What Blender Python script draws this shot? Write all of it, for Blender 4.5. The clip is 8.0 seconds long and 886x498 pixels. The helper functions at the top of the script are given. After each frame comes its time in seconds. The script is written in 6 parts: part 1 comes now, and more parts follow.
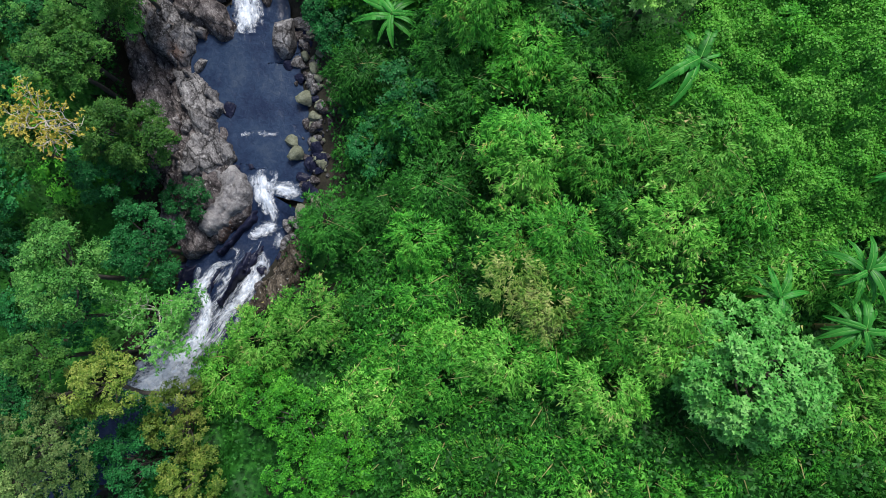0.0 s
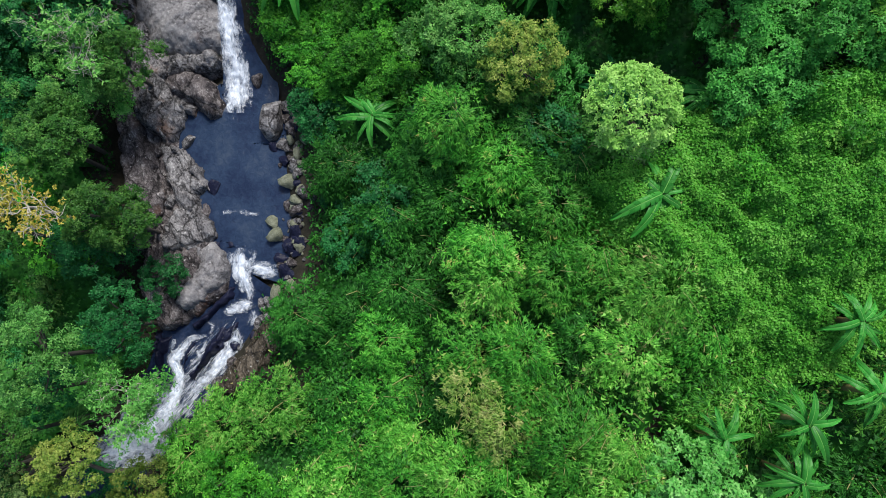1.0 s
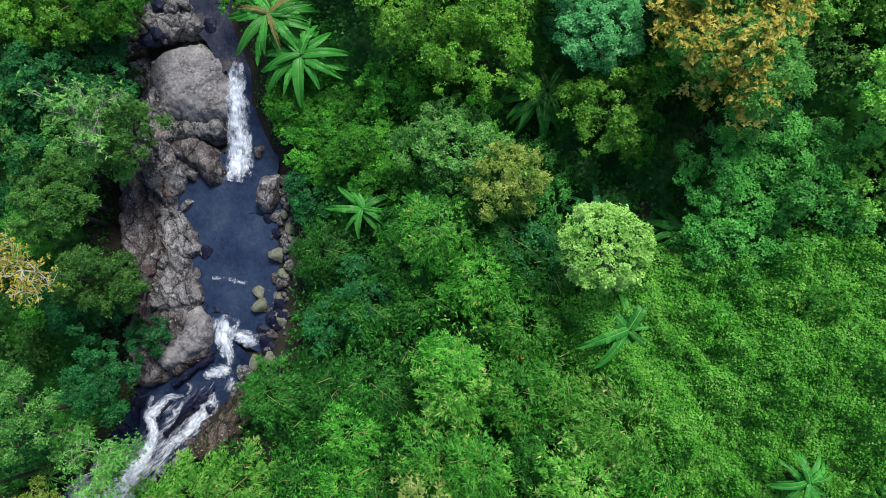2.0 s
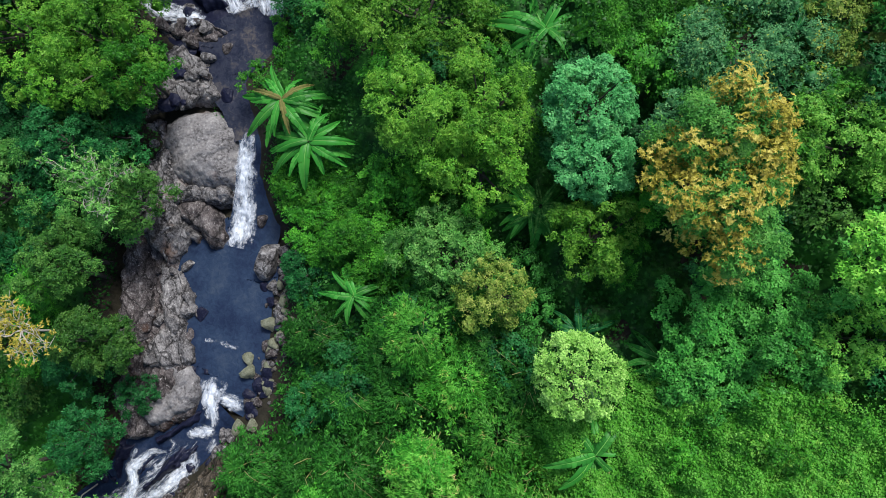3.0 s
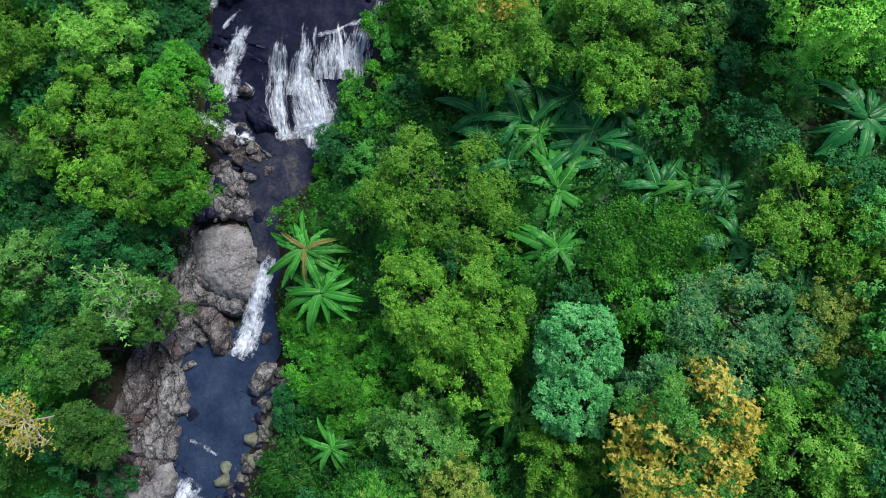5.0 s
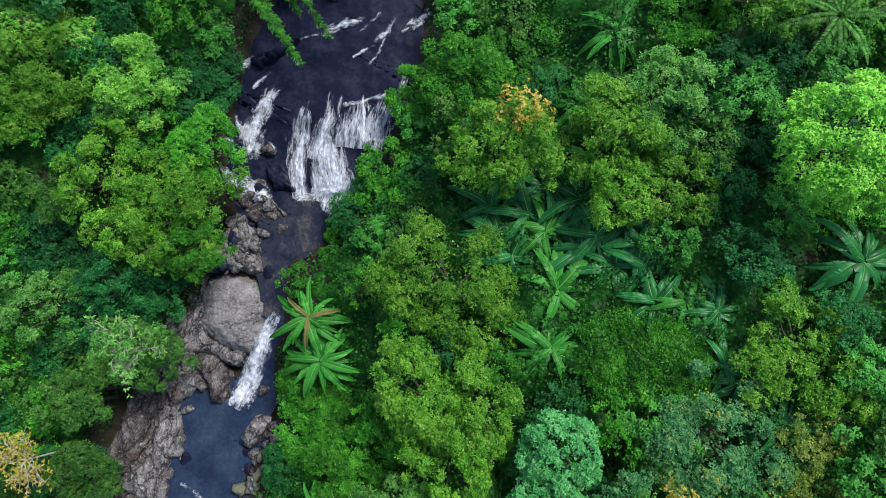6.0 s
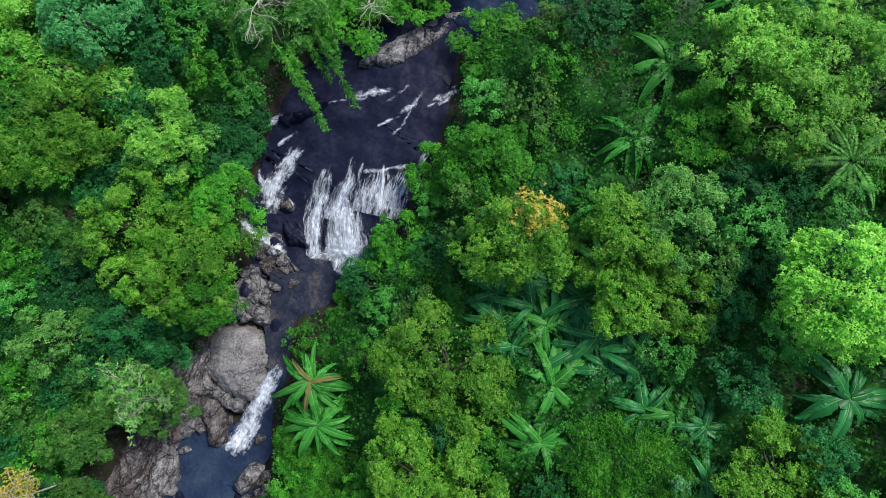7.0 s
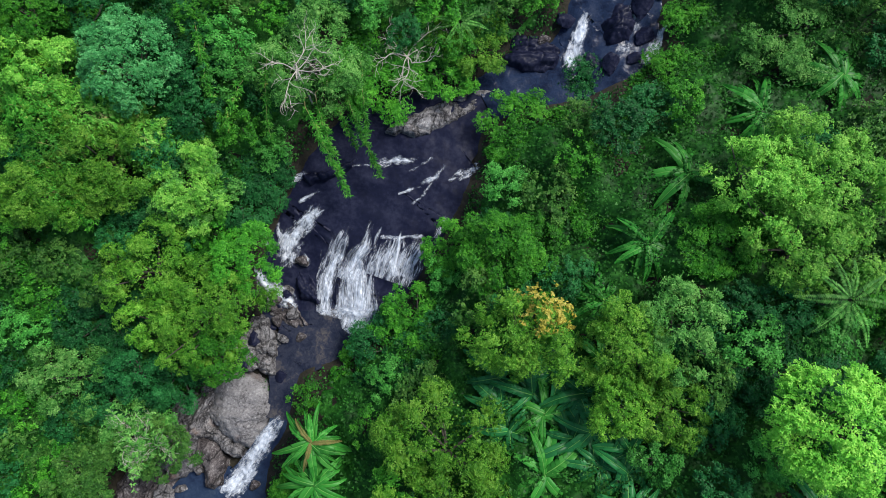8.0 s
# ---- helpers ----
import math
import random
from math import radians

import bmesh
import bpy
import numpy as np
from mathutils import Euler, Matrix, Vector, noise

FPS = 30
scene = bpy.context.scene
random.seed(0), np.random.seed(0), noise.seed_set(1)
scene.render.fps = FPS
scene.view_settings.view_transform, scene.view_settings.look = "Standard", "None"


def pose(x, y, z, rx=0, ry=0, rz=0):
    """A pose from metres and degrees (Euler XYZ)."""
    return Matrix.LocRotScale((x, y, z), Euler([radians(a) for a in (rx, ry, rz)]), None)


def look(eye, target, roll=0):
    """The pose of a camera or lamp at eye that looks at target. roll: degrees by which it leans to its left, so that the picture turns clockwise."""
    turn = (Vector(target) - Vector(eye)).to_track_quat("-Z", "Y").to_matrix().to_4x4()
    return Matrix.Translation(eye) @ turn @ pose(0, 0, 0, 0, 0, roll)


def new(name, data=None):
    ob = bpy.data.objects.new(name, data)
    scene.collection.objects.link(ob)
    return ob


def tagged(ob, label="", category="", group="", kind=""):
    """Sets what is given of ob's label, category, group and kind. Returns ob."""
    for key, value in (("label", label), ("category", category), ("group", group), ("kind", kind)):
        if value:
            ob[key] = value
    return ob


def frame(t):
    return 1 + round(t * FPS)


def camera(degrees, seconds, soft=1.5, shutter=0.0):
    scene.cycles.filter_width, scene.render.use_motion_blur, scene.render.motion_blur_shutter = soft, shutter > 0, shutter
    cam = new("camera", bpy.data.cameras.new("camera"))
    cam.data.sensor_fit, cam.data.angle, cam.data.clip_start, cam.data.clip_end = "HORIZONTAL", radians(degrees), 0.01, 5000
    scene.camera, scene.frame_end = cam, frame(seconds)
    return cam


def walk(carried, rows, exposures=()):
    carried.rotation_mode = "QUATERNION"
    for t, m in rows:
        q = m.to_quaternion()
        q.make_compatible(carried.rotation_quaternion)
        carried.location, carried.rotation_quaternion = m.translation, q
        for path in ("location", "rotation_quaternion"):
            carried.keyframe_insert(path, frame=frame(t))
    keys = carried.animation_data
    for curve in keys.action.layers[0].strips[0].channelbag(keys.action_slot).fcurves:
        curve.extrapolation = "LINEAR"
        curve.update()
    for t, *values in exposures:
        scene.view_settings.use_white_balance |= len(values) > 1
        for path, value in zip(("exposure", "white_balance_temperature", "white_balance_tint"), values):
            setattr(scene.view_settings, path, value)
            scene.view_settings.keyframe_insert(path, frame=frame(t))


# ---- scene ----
# ---- camera ----
cam = camera(73.7, 8.0, soft=0.6)
PATH = [
    (0, (-3.876, -3.463, 25.230), (-3.756, -1.366, 5.341), -18.50),
    (0.5, (-2.518, -2.097, 25.605), (-2.448, 0.149, 5.731), -17.70),
    (1, (-1.302, -0.674, 26.022), (-1.252, 1.741, 6.168), -17.29),
    (1.5, (-0.202, 0.726, 26.499), (-0.212, 3.380, 6.676), -15.89),
    (3, (2.190, 5.417, 28.225), (1.860, 8.665, 8.494), -13.42),
    (3.5, (2.742, 7.071, 28.863), (2.262, 10.457, 9.158), -12.52),
    (4, (3.026, 8.856, 29.561), (2.486, 12.283, 9.864), -10.69),
    (4.5, (3.203, 10.613, 30.263), (2.563, 14.107, 10.581), -9.15),
    (6, (3.198, 15.858, 32.480), (1.998, 19.529, 12.856), -8.06),
    (6.5, (2.816, 17.695, 33.308), (1.526, 21.306, 13.679), -6.76),
    (7, (2.156, 19.561, 34.141), (0.876, 23.093, 14.497), -4.19),
    (7.5, (1.166, 21.346, 34.989), (0.016, 24.820, 15.327), 0.23),
    (8, (-0.069, 23.184, 35.858), (-1.049, 26.540, 16.166), 4.99),
]
walk(cam, [(t, look(e, a, r)) for t, e, a, r in PATH], [(0, 0.58), (4.5, 0.56), (6, 0.51), (8, 0.47)])

# ---- world, sun ----
world = bpy.data.worlds.new("overcast_sky")
scene.world = world
world.use_nodes = True
wn = world.node_tree.nodes
sky = wn.new("ShaderNodeTexSky")
sky.sky_type, sky.sun_disc = "NISHITA", False
sky.sun_elevation, sky.sun_rotation = radians(56), radians(38)
sky.air_density, sky.dust_density, sky.ozone_density = 1.0, 1.5, 1.0
world.node_tree.links.new(sky.outputs[0], wn["Background"].inputs[0])
wn["Background"].inputs[1].default_value = 0.115
lamp = bpy.data.lights.new("sun", "SUN")
lamp.energy, lamp.angle, lamp.color = 2.8, radians(18), (1.0, 0.98, 0.94)
sun = new("sun", lamp)
sun.matrix_world = look((23, 37.4, 55), (0, 8, 0))

# ---- materials ----
rng = np.random.default_rng(7)


def nodes_of(name):
    m = bpy.data.materials.new(name)
    m.use_nodes = True
    nt = m.node_tree
    return m, nt.nodes, nt.links, nt.nodes["Principled BSDF"]


def ramp_of(ns, stops):
    r = ns.new("ShaderNodeValToRGB")
    while len(r.color_ramp.elements) < len(stops):
        r.color_ramp.elements.new(0.5)
    for e, (p, c) in zip(r.color_ramp.elements, stops):
        e.position, e.color = p, (*c, 1)
    return r


def leaf_material(name, dark, mid, light, rough=0.5, clear=0.17, tip=None, tip_part=0.0, mottle=1.1):
    """Leaves that differ one from another, and from patch to patch of the crown."""
    dark, mid, light, tip = [c and (c[0] * 0.88, c[1], c[2] * 1.12) for c in (dark, mid, light, tip)]
    m, ns, ln, b = nodes_of(name)
    geo, tex, noi = ns.new("ShaderNodeNewGeometry"), ns.new("ShaderNodeTexCoord"), ns.new("ShaderNodeTexNoise")
    noi.inputs["Scale"].default_value, noi.inputs["Detail"].default_value = 0.9, 2
    ln.new(tex.outputs["Object"], noi.inputs["Vector"])
    add = ns.new("ShaderNodeMath")
    add.operation = "MULTIPLY_ADD"
    add.inputs[1].default_value = 0.42
    tuft = ns.new("ShaderNodeTexNoise")
    tuft.inputs["Scale"].default_value, tuft.inputs["Detail"].default_value = 3.4, 2
    ln.new(tex.outputs["Object"], tuft.inputs["Vector"])
    low = ns.new("ShaderNodeMath")
    low.operation = "MULTIPLY_ADD"
    low.inputs[1].default_value, low.inputs[2].default_value = mottle, -0.33 - 0.5 * mottle
    ln.new(tuft.outputs["Fac"], low.inputs[0])
    sc = ns.new("ShaderNodeMath")
    sc.operation = "MULTIPLY_ADD"
    sc.inputs[1].default_value = 1.25
    ln.new(low.outputs[0], sc.inputs[2])
    ln.new(noi.outputs["Fac"], sc.inputs[0])
    ln.new(geo.outputs["Random Per Island"], add.inputs[0])
    ln.new(sc.outputs[0], add.inputs[2])
    stops = [(0.05, dark), (0.45, mid), (0.9, light)]
    if tip:
        stops = [(0.05, dark), (0.4, mid), (0.9 - tip_part, light), (min(1.0, 0.97 - tip_part), tip)]
    r = ramp_of(ns, stops)
    ln.new(add.outputs[0], r.inputs[0])
    obj = ns.new("ShaderNodeObjectInfo")
    hsv = ns.new("ShaderNodeHueSaturation")
    mr = ns.new("ShaderNodeMapRange")
    mr.inputs["To Min"].default_value, mr.inputs["To Max"].default_value = 0.72, 1.25
    ln.new(obj.outputs["Random"], mr.inputs["Value"])
    ln.new(mr.outputs[0], hsv.inputs["Value"])
    ln.new(r.outputs[0], hsv.inputs["Color"])
    ln.new(hsv.outputs[0], b.inputs["Base Color"])
    b.inputs["Roughness"].default_value, b.inputs["Specular IOR Level"].default_value = rough, 0.16
    tr, mix = ns.new("ShaderNodeBsdfTranslucent"), ns.new("ShaderNodeMixShader")
    ln.new(hsv.outputs[0], tr.inputs[0])
    mix.inputs[0].default_value = clear
    ln.new(b.outputs[0], mix.inputs[1])
    ln.new(tr.outputs[0], mix.inputs[2])
    ln.new(mix.outputs[0], ns["Material Output"].inputs[0])
    return m


def rough_material(name, stops, scale, rough=0.8, bump=0.4, fine=6.0, spec=0.3, stretch=(1, 1, 1), cracks=0.0, rust=0.0):
    """Stone, bark and soil: two sizes of noise drive colour and relief."""
    m, ns, ln, b = nodes_of(name)
    tex, mp = ns.new("ShaderNodeTexCoord"), ns.new("ShaderNodeMapping")
    mp.inputs["Scale"].default_value = stretch
    ln.new(tex.outputs["Object"], mp.inputs[0])
    a, c = ns.new("ShaderNodeTexNoise"), ns.new("ShaderNodeTexNoise")
    for n, s, d in ((a, scale, 8), (c, scale * fine, 6)):
        n.inputs["Scale"].default_value, n.inputs["Detail"].default_value = s, d
        n.inputs["Roughness"].default_value = 0.62
        ln.new(mp.outputs[0], n.inputs["Vector"])
    mx = ns.new("ShaderNodeMath")
    mx.operation = "MULTIPLY_ADD"
    mx.inputs[1].default_value = 0.45
    ln.new(c.outputs["Fac"], mx.inputs[0])
    half = ns.new("ShaderNodeMath")
    half.operation = "MULTIPLY"
    half.inputs[1].default_value = 0.6
    ln.new(a.outputs["Fac"], half.inputs[0])
    ln.new(half.outputs[0], mx.inputs[2])
    r = ramp_of(ns, stops)
    ln.new(mx.outputs[0], r.inputs[0])
    height, tone = mx.outputs[0], r.outputs[0]
    if rust:
        spot, cut, over = ns.new("ShaderNodeTexNoise"), ns.new("ShaderNodeMapRange"), ns.new("ShaderNodeMixRGB")
        spot.inputs["Scale"].default_value, spot.inputs["Detail"].default_value = 0.75, 6
        ln.new(mp.outputs[0], spot.inputs["Vector"])
        cut.inputs["From Min"].default_value, cut.inputs["From Max"].default_value = 0.60, 0.70
        cut.inputs["To Max"].default_value = rust
        ln.new(spot.outputs["Fac"], cut.inputs["Value"])
        ln.new(cut.outputs[0], over.inputs[0])
        ln.new(tone, over.inputs[1])
        over.inputs[2].default_value = (0.11, 0.048, 0.022, 1)
        flake, lit, pale = ns.new("ShaderNodeTexNoise"), ns.new("ShaderNodeMapRange"), ns.new("ShaderNodeMixRGB")
        flake.inputs["Scale"].default_value, flake.inputs["Detail"].default_value = 9.0, 3
        ln.new(tex.outputs["Object"], flake.inputs["Vector"])
        lit.inputs["From Min"].default_value, lit.inputs["From Max"].default_value = 0.64, 0.70
        lit.inputs["To Max"].default_value = 0.7
        ln.new(flake.outputs["Fac"], lit.inputs["Value"])
        ln.new(lit.outputs[0], pale.inputs[0])
        ln.new(over.outputs[0], pale.inputs[1])
        pale.inputs[2].default_value = (0.42, 0.41, 0.40, 1)
        tone = pale.outputs[0]
    if cracks:
        warp, vor, line = ns.new("ShaderNodeMixRGB"), ns.new("ShaderNodeTexVoronoi"), ns.new("ShaderNodeMapRange")
        warp.blend_type, warp.inputs[0].default_value = "ADD", 1.1
        ln.new(mp.outputs[0], warp.inputs[1])
        ln.new(a.outputs["Color"], warp.inputs[2])
        vor.feature = "DISTANCE_TO_EDGE"
        vor.inputs["Scale"].default_value = cracks
        ln.new(warp.outputs[0], vor.inputs["Vector"])
        line.inputs["From Max"].default_value = 0.05
        line.inputs["To Min"].default_value = 0.2
        ln.new(vor.outputs["Distance"], line.inputs["Value"])
        dark, deep = ns.new("ShaderNodeMixRGB"), ns.new("ShaderNodeMath")
        dark.blend_type, dark.inputs[0].default_value = "MULTIPLY", 1.0
        ln.new(tone, dark.inputs[1])
        ln.new(line.outputs[0], dark.inputs[2])
        deep.operation = "MULTIPLY"
        ln.new(height, deep.inputs[0])
        ln.new(line.outputs[0], deep.inputs[1])
        height, tone = deep.outputs[0], dark.outputs[0]
    ln.new(tone, b.inputs["Base Color"])
    bp = ns.new("ShaderNodeBump")
    bp.inputs["Strength"].default_value, bp.inputs["Distance"].default_value = bump, 0.08
    ln.new(height, bp.inputs["Height"])
    ln.new(bp.outputs[0], b.inputs["Normal"])
    b.inputs["Roughness"].default_value, b.inputs["Specular IOR Level"].default_value = rough, spec
    return m


LEAF = {
    "mid": leaf_material("leaf_green", (0.015, 0.088, 0.006), (0.042, 0.22, 0.013), (0.135, 0.42, 0.03)),
    "dark": leaf_material("leaf_deep_green", (0.006, 0.045, 0.012), (0.014, 0.11, 0.022), (0.04, 0.21, 0.045)),
    "lime": leaf_material("leaf_yellow_green", (0.019, 0.094, 0.005), (0.094, 0.29, 0.017), (0.27, 0.50, 0.05)),
    "bright": leaf_material("leaf_bright_green", (0.05, 0.21, 0.016), (0.17, 0.50, 0.04), (0.42, 0.72, 0.09)),
    "grey": leaf_material("leaf_dull_green", (0.020, 0.095, 0.012), (0.085, 0.28, 0.038), (0.26, 0.50, 0.10)),
    "teal": leaf_material("leaf_blue_green", (0.020, 0.13, 0.026), (0.07, 0.33, 0.075), (0.21, 0.56, 0.165)),
    "bluegreen": leaf_material("leaf_slate_green", (0.018, 0.095, 0.026), (0.060, 0.235, 0.065), (0.17, 0.39, 0.115), tip=(0.40, 0.42, 0.05), tip_part=0.12),
    "olive": leaf_material("leaf_olive", (0.035, 0.080, 0.008), (0.14, 0.22, 0.025), (0.36, 0.37, 0.07)),
    "olivegrey": leaf_material("leaf_olive_dull", (0.03, 0.08, 0.018), (0.11, 0.19, 0.04), (0.26, 0.32, 0.09)),
    "orange": leaf_material("leaf_green_orange", (0.02, 0.10, 0.012), (0.065, 0.25, 0.03), (0.18, 0.40, 0.06)),
    "pale": leaf_material("leaf_pale_green", (0.05, 0.15, 0.015), (0.22, 0.44, 0.06), (0.46, 0.66, 0.15)),
    "teal2": leaf_material("leaf_cool_green", (0.018, 0.115, 0.014), (0.055, 0.265, 0.030), (0.15, 0.46, 0.07)),
    "round": leaf_material("leaf_glossy_green", (0.03, 0.15, 0.018), (0.115, 0.40, 0.055), (0.31, 0.61, 0.14), rough=0.4),
    "bamboo": leaf_material("leaf_bamboo", (0.009, 0.080, 0.006), (0.046, 0.25, 0.017), (0.175, 0.47, 0.05), tip=(0.46, 0.40, 0.09), tip_part=0.0),
    "bamboo_gold": leaf_material("leaf_bamboo_yellowish", (0.022, 0.13, 0.010), (0.10, 0.36, 0.028), (0.30, 0.58, 0.085), tip=(0.60, 0.46, 0.16), tip_part=0.06),
    # Bamboo green darkened to hold the shade of hollows and the stream bank.
    "bamboo_deep": leaf_material("leaf_bamboo_shaded", (0.008, 0.055, 0.005), (0.024, 0.135, 0.012), (0.075, 0.27, 0.030)),
    "cover": leaf_material("leaf_creeper", (0.040, 0.195, 0.016), (0.11, 0.41, 0.03), (0.26, 0.60, 0.075)),
    # Near-black green: the shade between crowns is put into the leaf colour.
    "under": leaf_material("leaf_undergrowth_shaded", (0.006, 0.034, 0.004), (0.015, 0.085, 0.009), (0.050, 0.20, 0.022)),
    "light": leaf_material("leaf_light_green", (0.03, 0.14, 0.012), (0.13, 0.38, 0.032), (0.35, 0.62, 0.085)),
    # Olive green with the left bank's half-shade put into it.
    "shade": leaf_material("leaf_half_shade_olive", (0.014, 0.055, 0.008), (0.045, 0.145, 0.018), (0.13, 0.27, 0.04)),
    "gold": leaf_material("leaf_gold", (0.20, 0.19, 0.018), (0.54, 0.41, 0.045), (0.84, 0.64, 0.14)),
    "dry": leaf_material("leaf_dry_bamboo", (0.06, 0.18, 0.02), (0.23, 0.36, 0.05), (0.55, 0.50, 0.16)),
}
BANANA = leaf_material("leaf_banana", (0.020, 0.14, 0.016), (0.045, 0.25, 0.028), (0.11, 0.40, 0.055), rough=0.38, clear=0.25, mottle=0.2)
# Bluish banana green darkened further to hold the shade of the grove.
BANANA_SHADED = leaf_material("leaf_banana_shaded", (0.011, 0.085, 0.020), (0.024, 0.165, 0.038), (0.060, 0.28, 0.072), rough=0.33, clear=0.2, mottle=0.2)
RIB = rough_material("leaf_rib", [(0.3, (0.09, 0.32, 0.05)), (0.7, (0.17, 0.40, 0.08))], 6, 0.5, 0.1)
DRY_BLADE = rough_material("dry_banana_leaf", [(0.3, (0.08, 0.10, 0.022)), (0.7, (0.18, 0.165, 0.045))], 5, 0.8, 0.3)
STEM = rough_material("banana_stem", [(0.3, (0.10, 0.13, 0.03)), (0.7, (0.28, 0.22, 0.09))], 5, 0.7, 0.3)
BARK = rough_material("bark", [(0.3, (0.03, 0.027, 0.022)), (0.7, (0.11, 0.098, 0.08))], 5, 0.9, 0.5, stretch=(1, 1, 0.3))
PALE_BARK = rough_material("pale_bark", [(0.3, (0.30, 0.27, 0.22)), (0.7, (0.62, 0.58, 0.50))], 6, 0.8, 0.3)
CANE = rough_material("bamboo_cane", [(0.3, (0.16, 0.20, 0.05)), (0.7, (0.36, 0.33, 0.14))], 5, 0.5, 0.1)
SOIL = rough_material("forest_soil", [(0.3, (0.010, 0.009, 0.006)), (0.5, (0.022, 0.020, 0.013)), (0.75, (0.048, 0.042, 0.028))], 1.5, 0.95, 0.6)
ROCK = rough_material("granite", [(0.40, (0.014, 0.013, 0.014)), (0.46, (0.060, 0.056, 0.058)), (0.51, (0.128, 0.122, 0.124)), (0.57, (0.205, 0.197, 0.198)), (0.66, (0.38, 0.37, 0.365))], 1.5, 0.75, 1.0, 7.0, stretch=(1.3, 0.85, 1.1), cracks=0.95, rust=0.75)
DOME = rough_material("smooth_granite", [(0.37, (0.034, 0.031, 0.032)), (0.43, (0.105, 0.099, 0.101)), (0.50, (0.180, 0.172, 0.174)), (0.59, (0.235, 0.227, 0.229)), (0.70, (0.34, 0.33, 0.325))], 1.1, 0.75, 0.8, 8.0, rust=0.35)
ROCK_RED = rough_material("brown_granite", [(0.40, (0.012, 0.010, 0.011)), (0.46, (0.042, 0.035, 0.036)), (0.52, (0.085, 0.073, 0.073)), (0.59, (0.150, 0.134, 0.133)), (0.67, (0.34, 0.32, 0.31))], 1.6, 0.8, 1.0, 7.0, stretch=(1.3, 0.85, 1.1), cracks=0.8, rust=0.6)
ROCK_EARTH = rough_material("brown_mossy_rock", [(0.40, (0.009, 0.007, 0.005)), (0.47, (0.032, 0.026, 0.017)), (0.55, (0.072, 0.058, 0.042)), (0.66, (0.19, 0.16, 0.125))], 1.6, 0.85, 1.0, 7.0, stretch=(1.4, 0.8, 1.0), cracks=1.2, rust=0.4)
ROCK_WET = rough_material("wet_rock", [(0.3, (0.0045, 0.006, 0.016)), (0.5, (0.0095, 0.0115, 0.029)), (0.75, (0.032, 0.035, 0.062))], 0.8, 0.4, 0.35, 6.0, 0.12)
ROCK_MOSS = rough_material("mossy_stone", [(0.3, (0.05, 0.055, 0.04)), (0.5, (0.14, 0.15, 0.10)), (0.75, (0.32, 0.33, 0.25))], 2.0, 0.8, 0.7)


def water_material(name, deep, mid, shallow):
    m, ns, ln, b = nodes_of(name)
    tex = ns.new("ShaderNodeTexCoord")
    a, c = ns.new("ShaderNodeTexNoise"), ns.new("ShaderNodeTexNoise")
    a.inputs["Scale"].default_value, a.inputs["Detail"].default_value = 0.7, 5
    c.inputs["Scale"].default_value, c.inputs["Detail"].default_value = 5.0, 6
    c.inputs["Distortion"].default_value = 0.8
    for n in (a, c):
        ln.new(tex.outputs["Object"], n.inputs["Vector"])
    r = ramp_of(ns, [(0.3, deep), (0.55, mid), (0.75, shallow)])
    both = ns.new("ShaderNodeMath")
    both.operation, both.inputs[1].default_value = "MULTIPLY_ADD", 0.55
    ln.new(c.outputs["Fac"], both.inputs[0])
    ln.new(a.outputs["Fac"], both.inputs[2])
    less = ns.new("ShaderNodeMath")
    less.operation, less.inputs[1].default_value = "SUBTRACT", 0.275
    ln.new(both.outputs[0], less.inputs[0])
    ln.new(less.outputs[0], r.inputs[0])
    ln.new(r.outputs[0], b.inputs["Base Color"])
    bp = ns.new("ShaderNodeBump")
    bp.inputs["Strength"].default_value, bp.inputs["Distance"].default_value = 0.5, 0.05
    ln.new(c.outputs["Fac"], bp.inputs["Height"])
    ln.new(bp.outputs[0], b.inputs["Normal"])
    b.inputs["Roughness"].default_value, b.inputs["IOR"].default_value = 0.15, 1.33
    b.inputs["Specular IOR Level"].default_value = 0.3
    return m


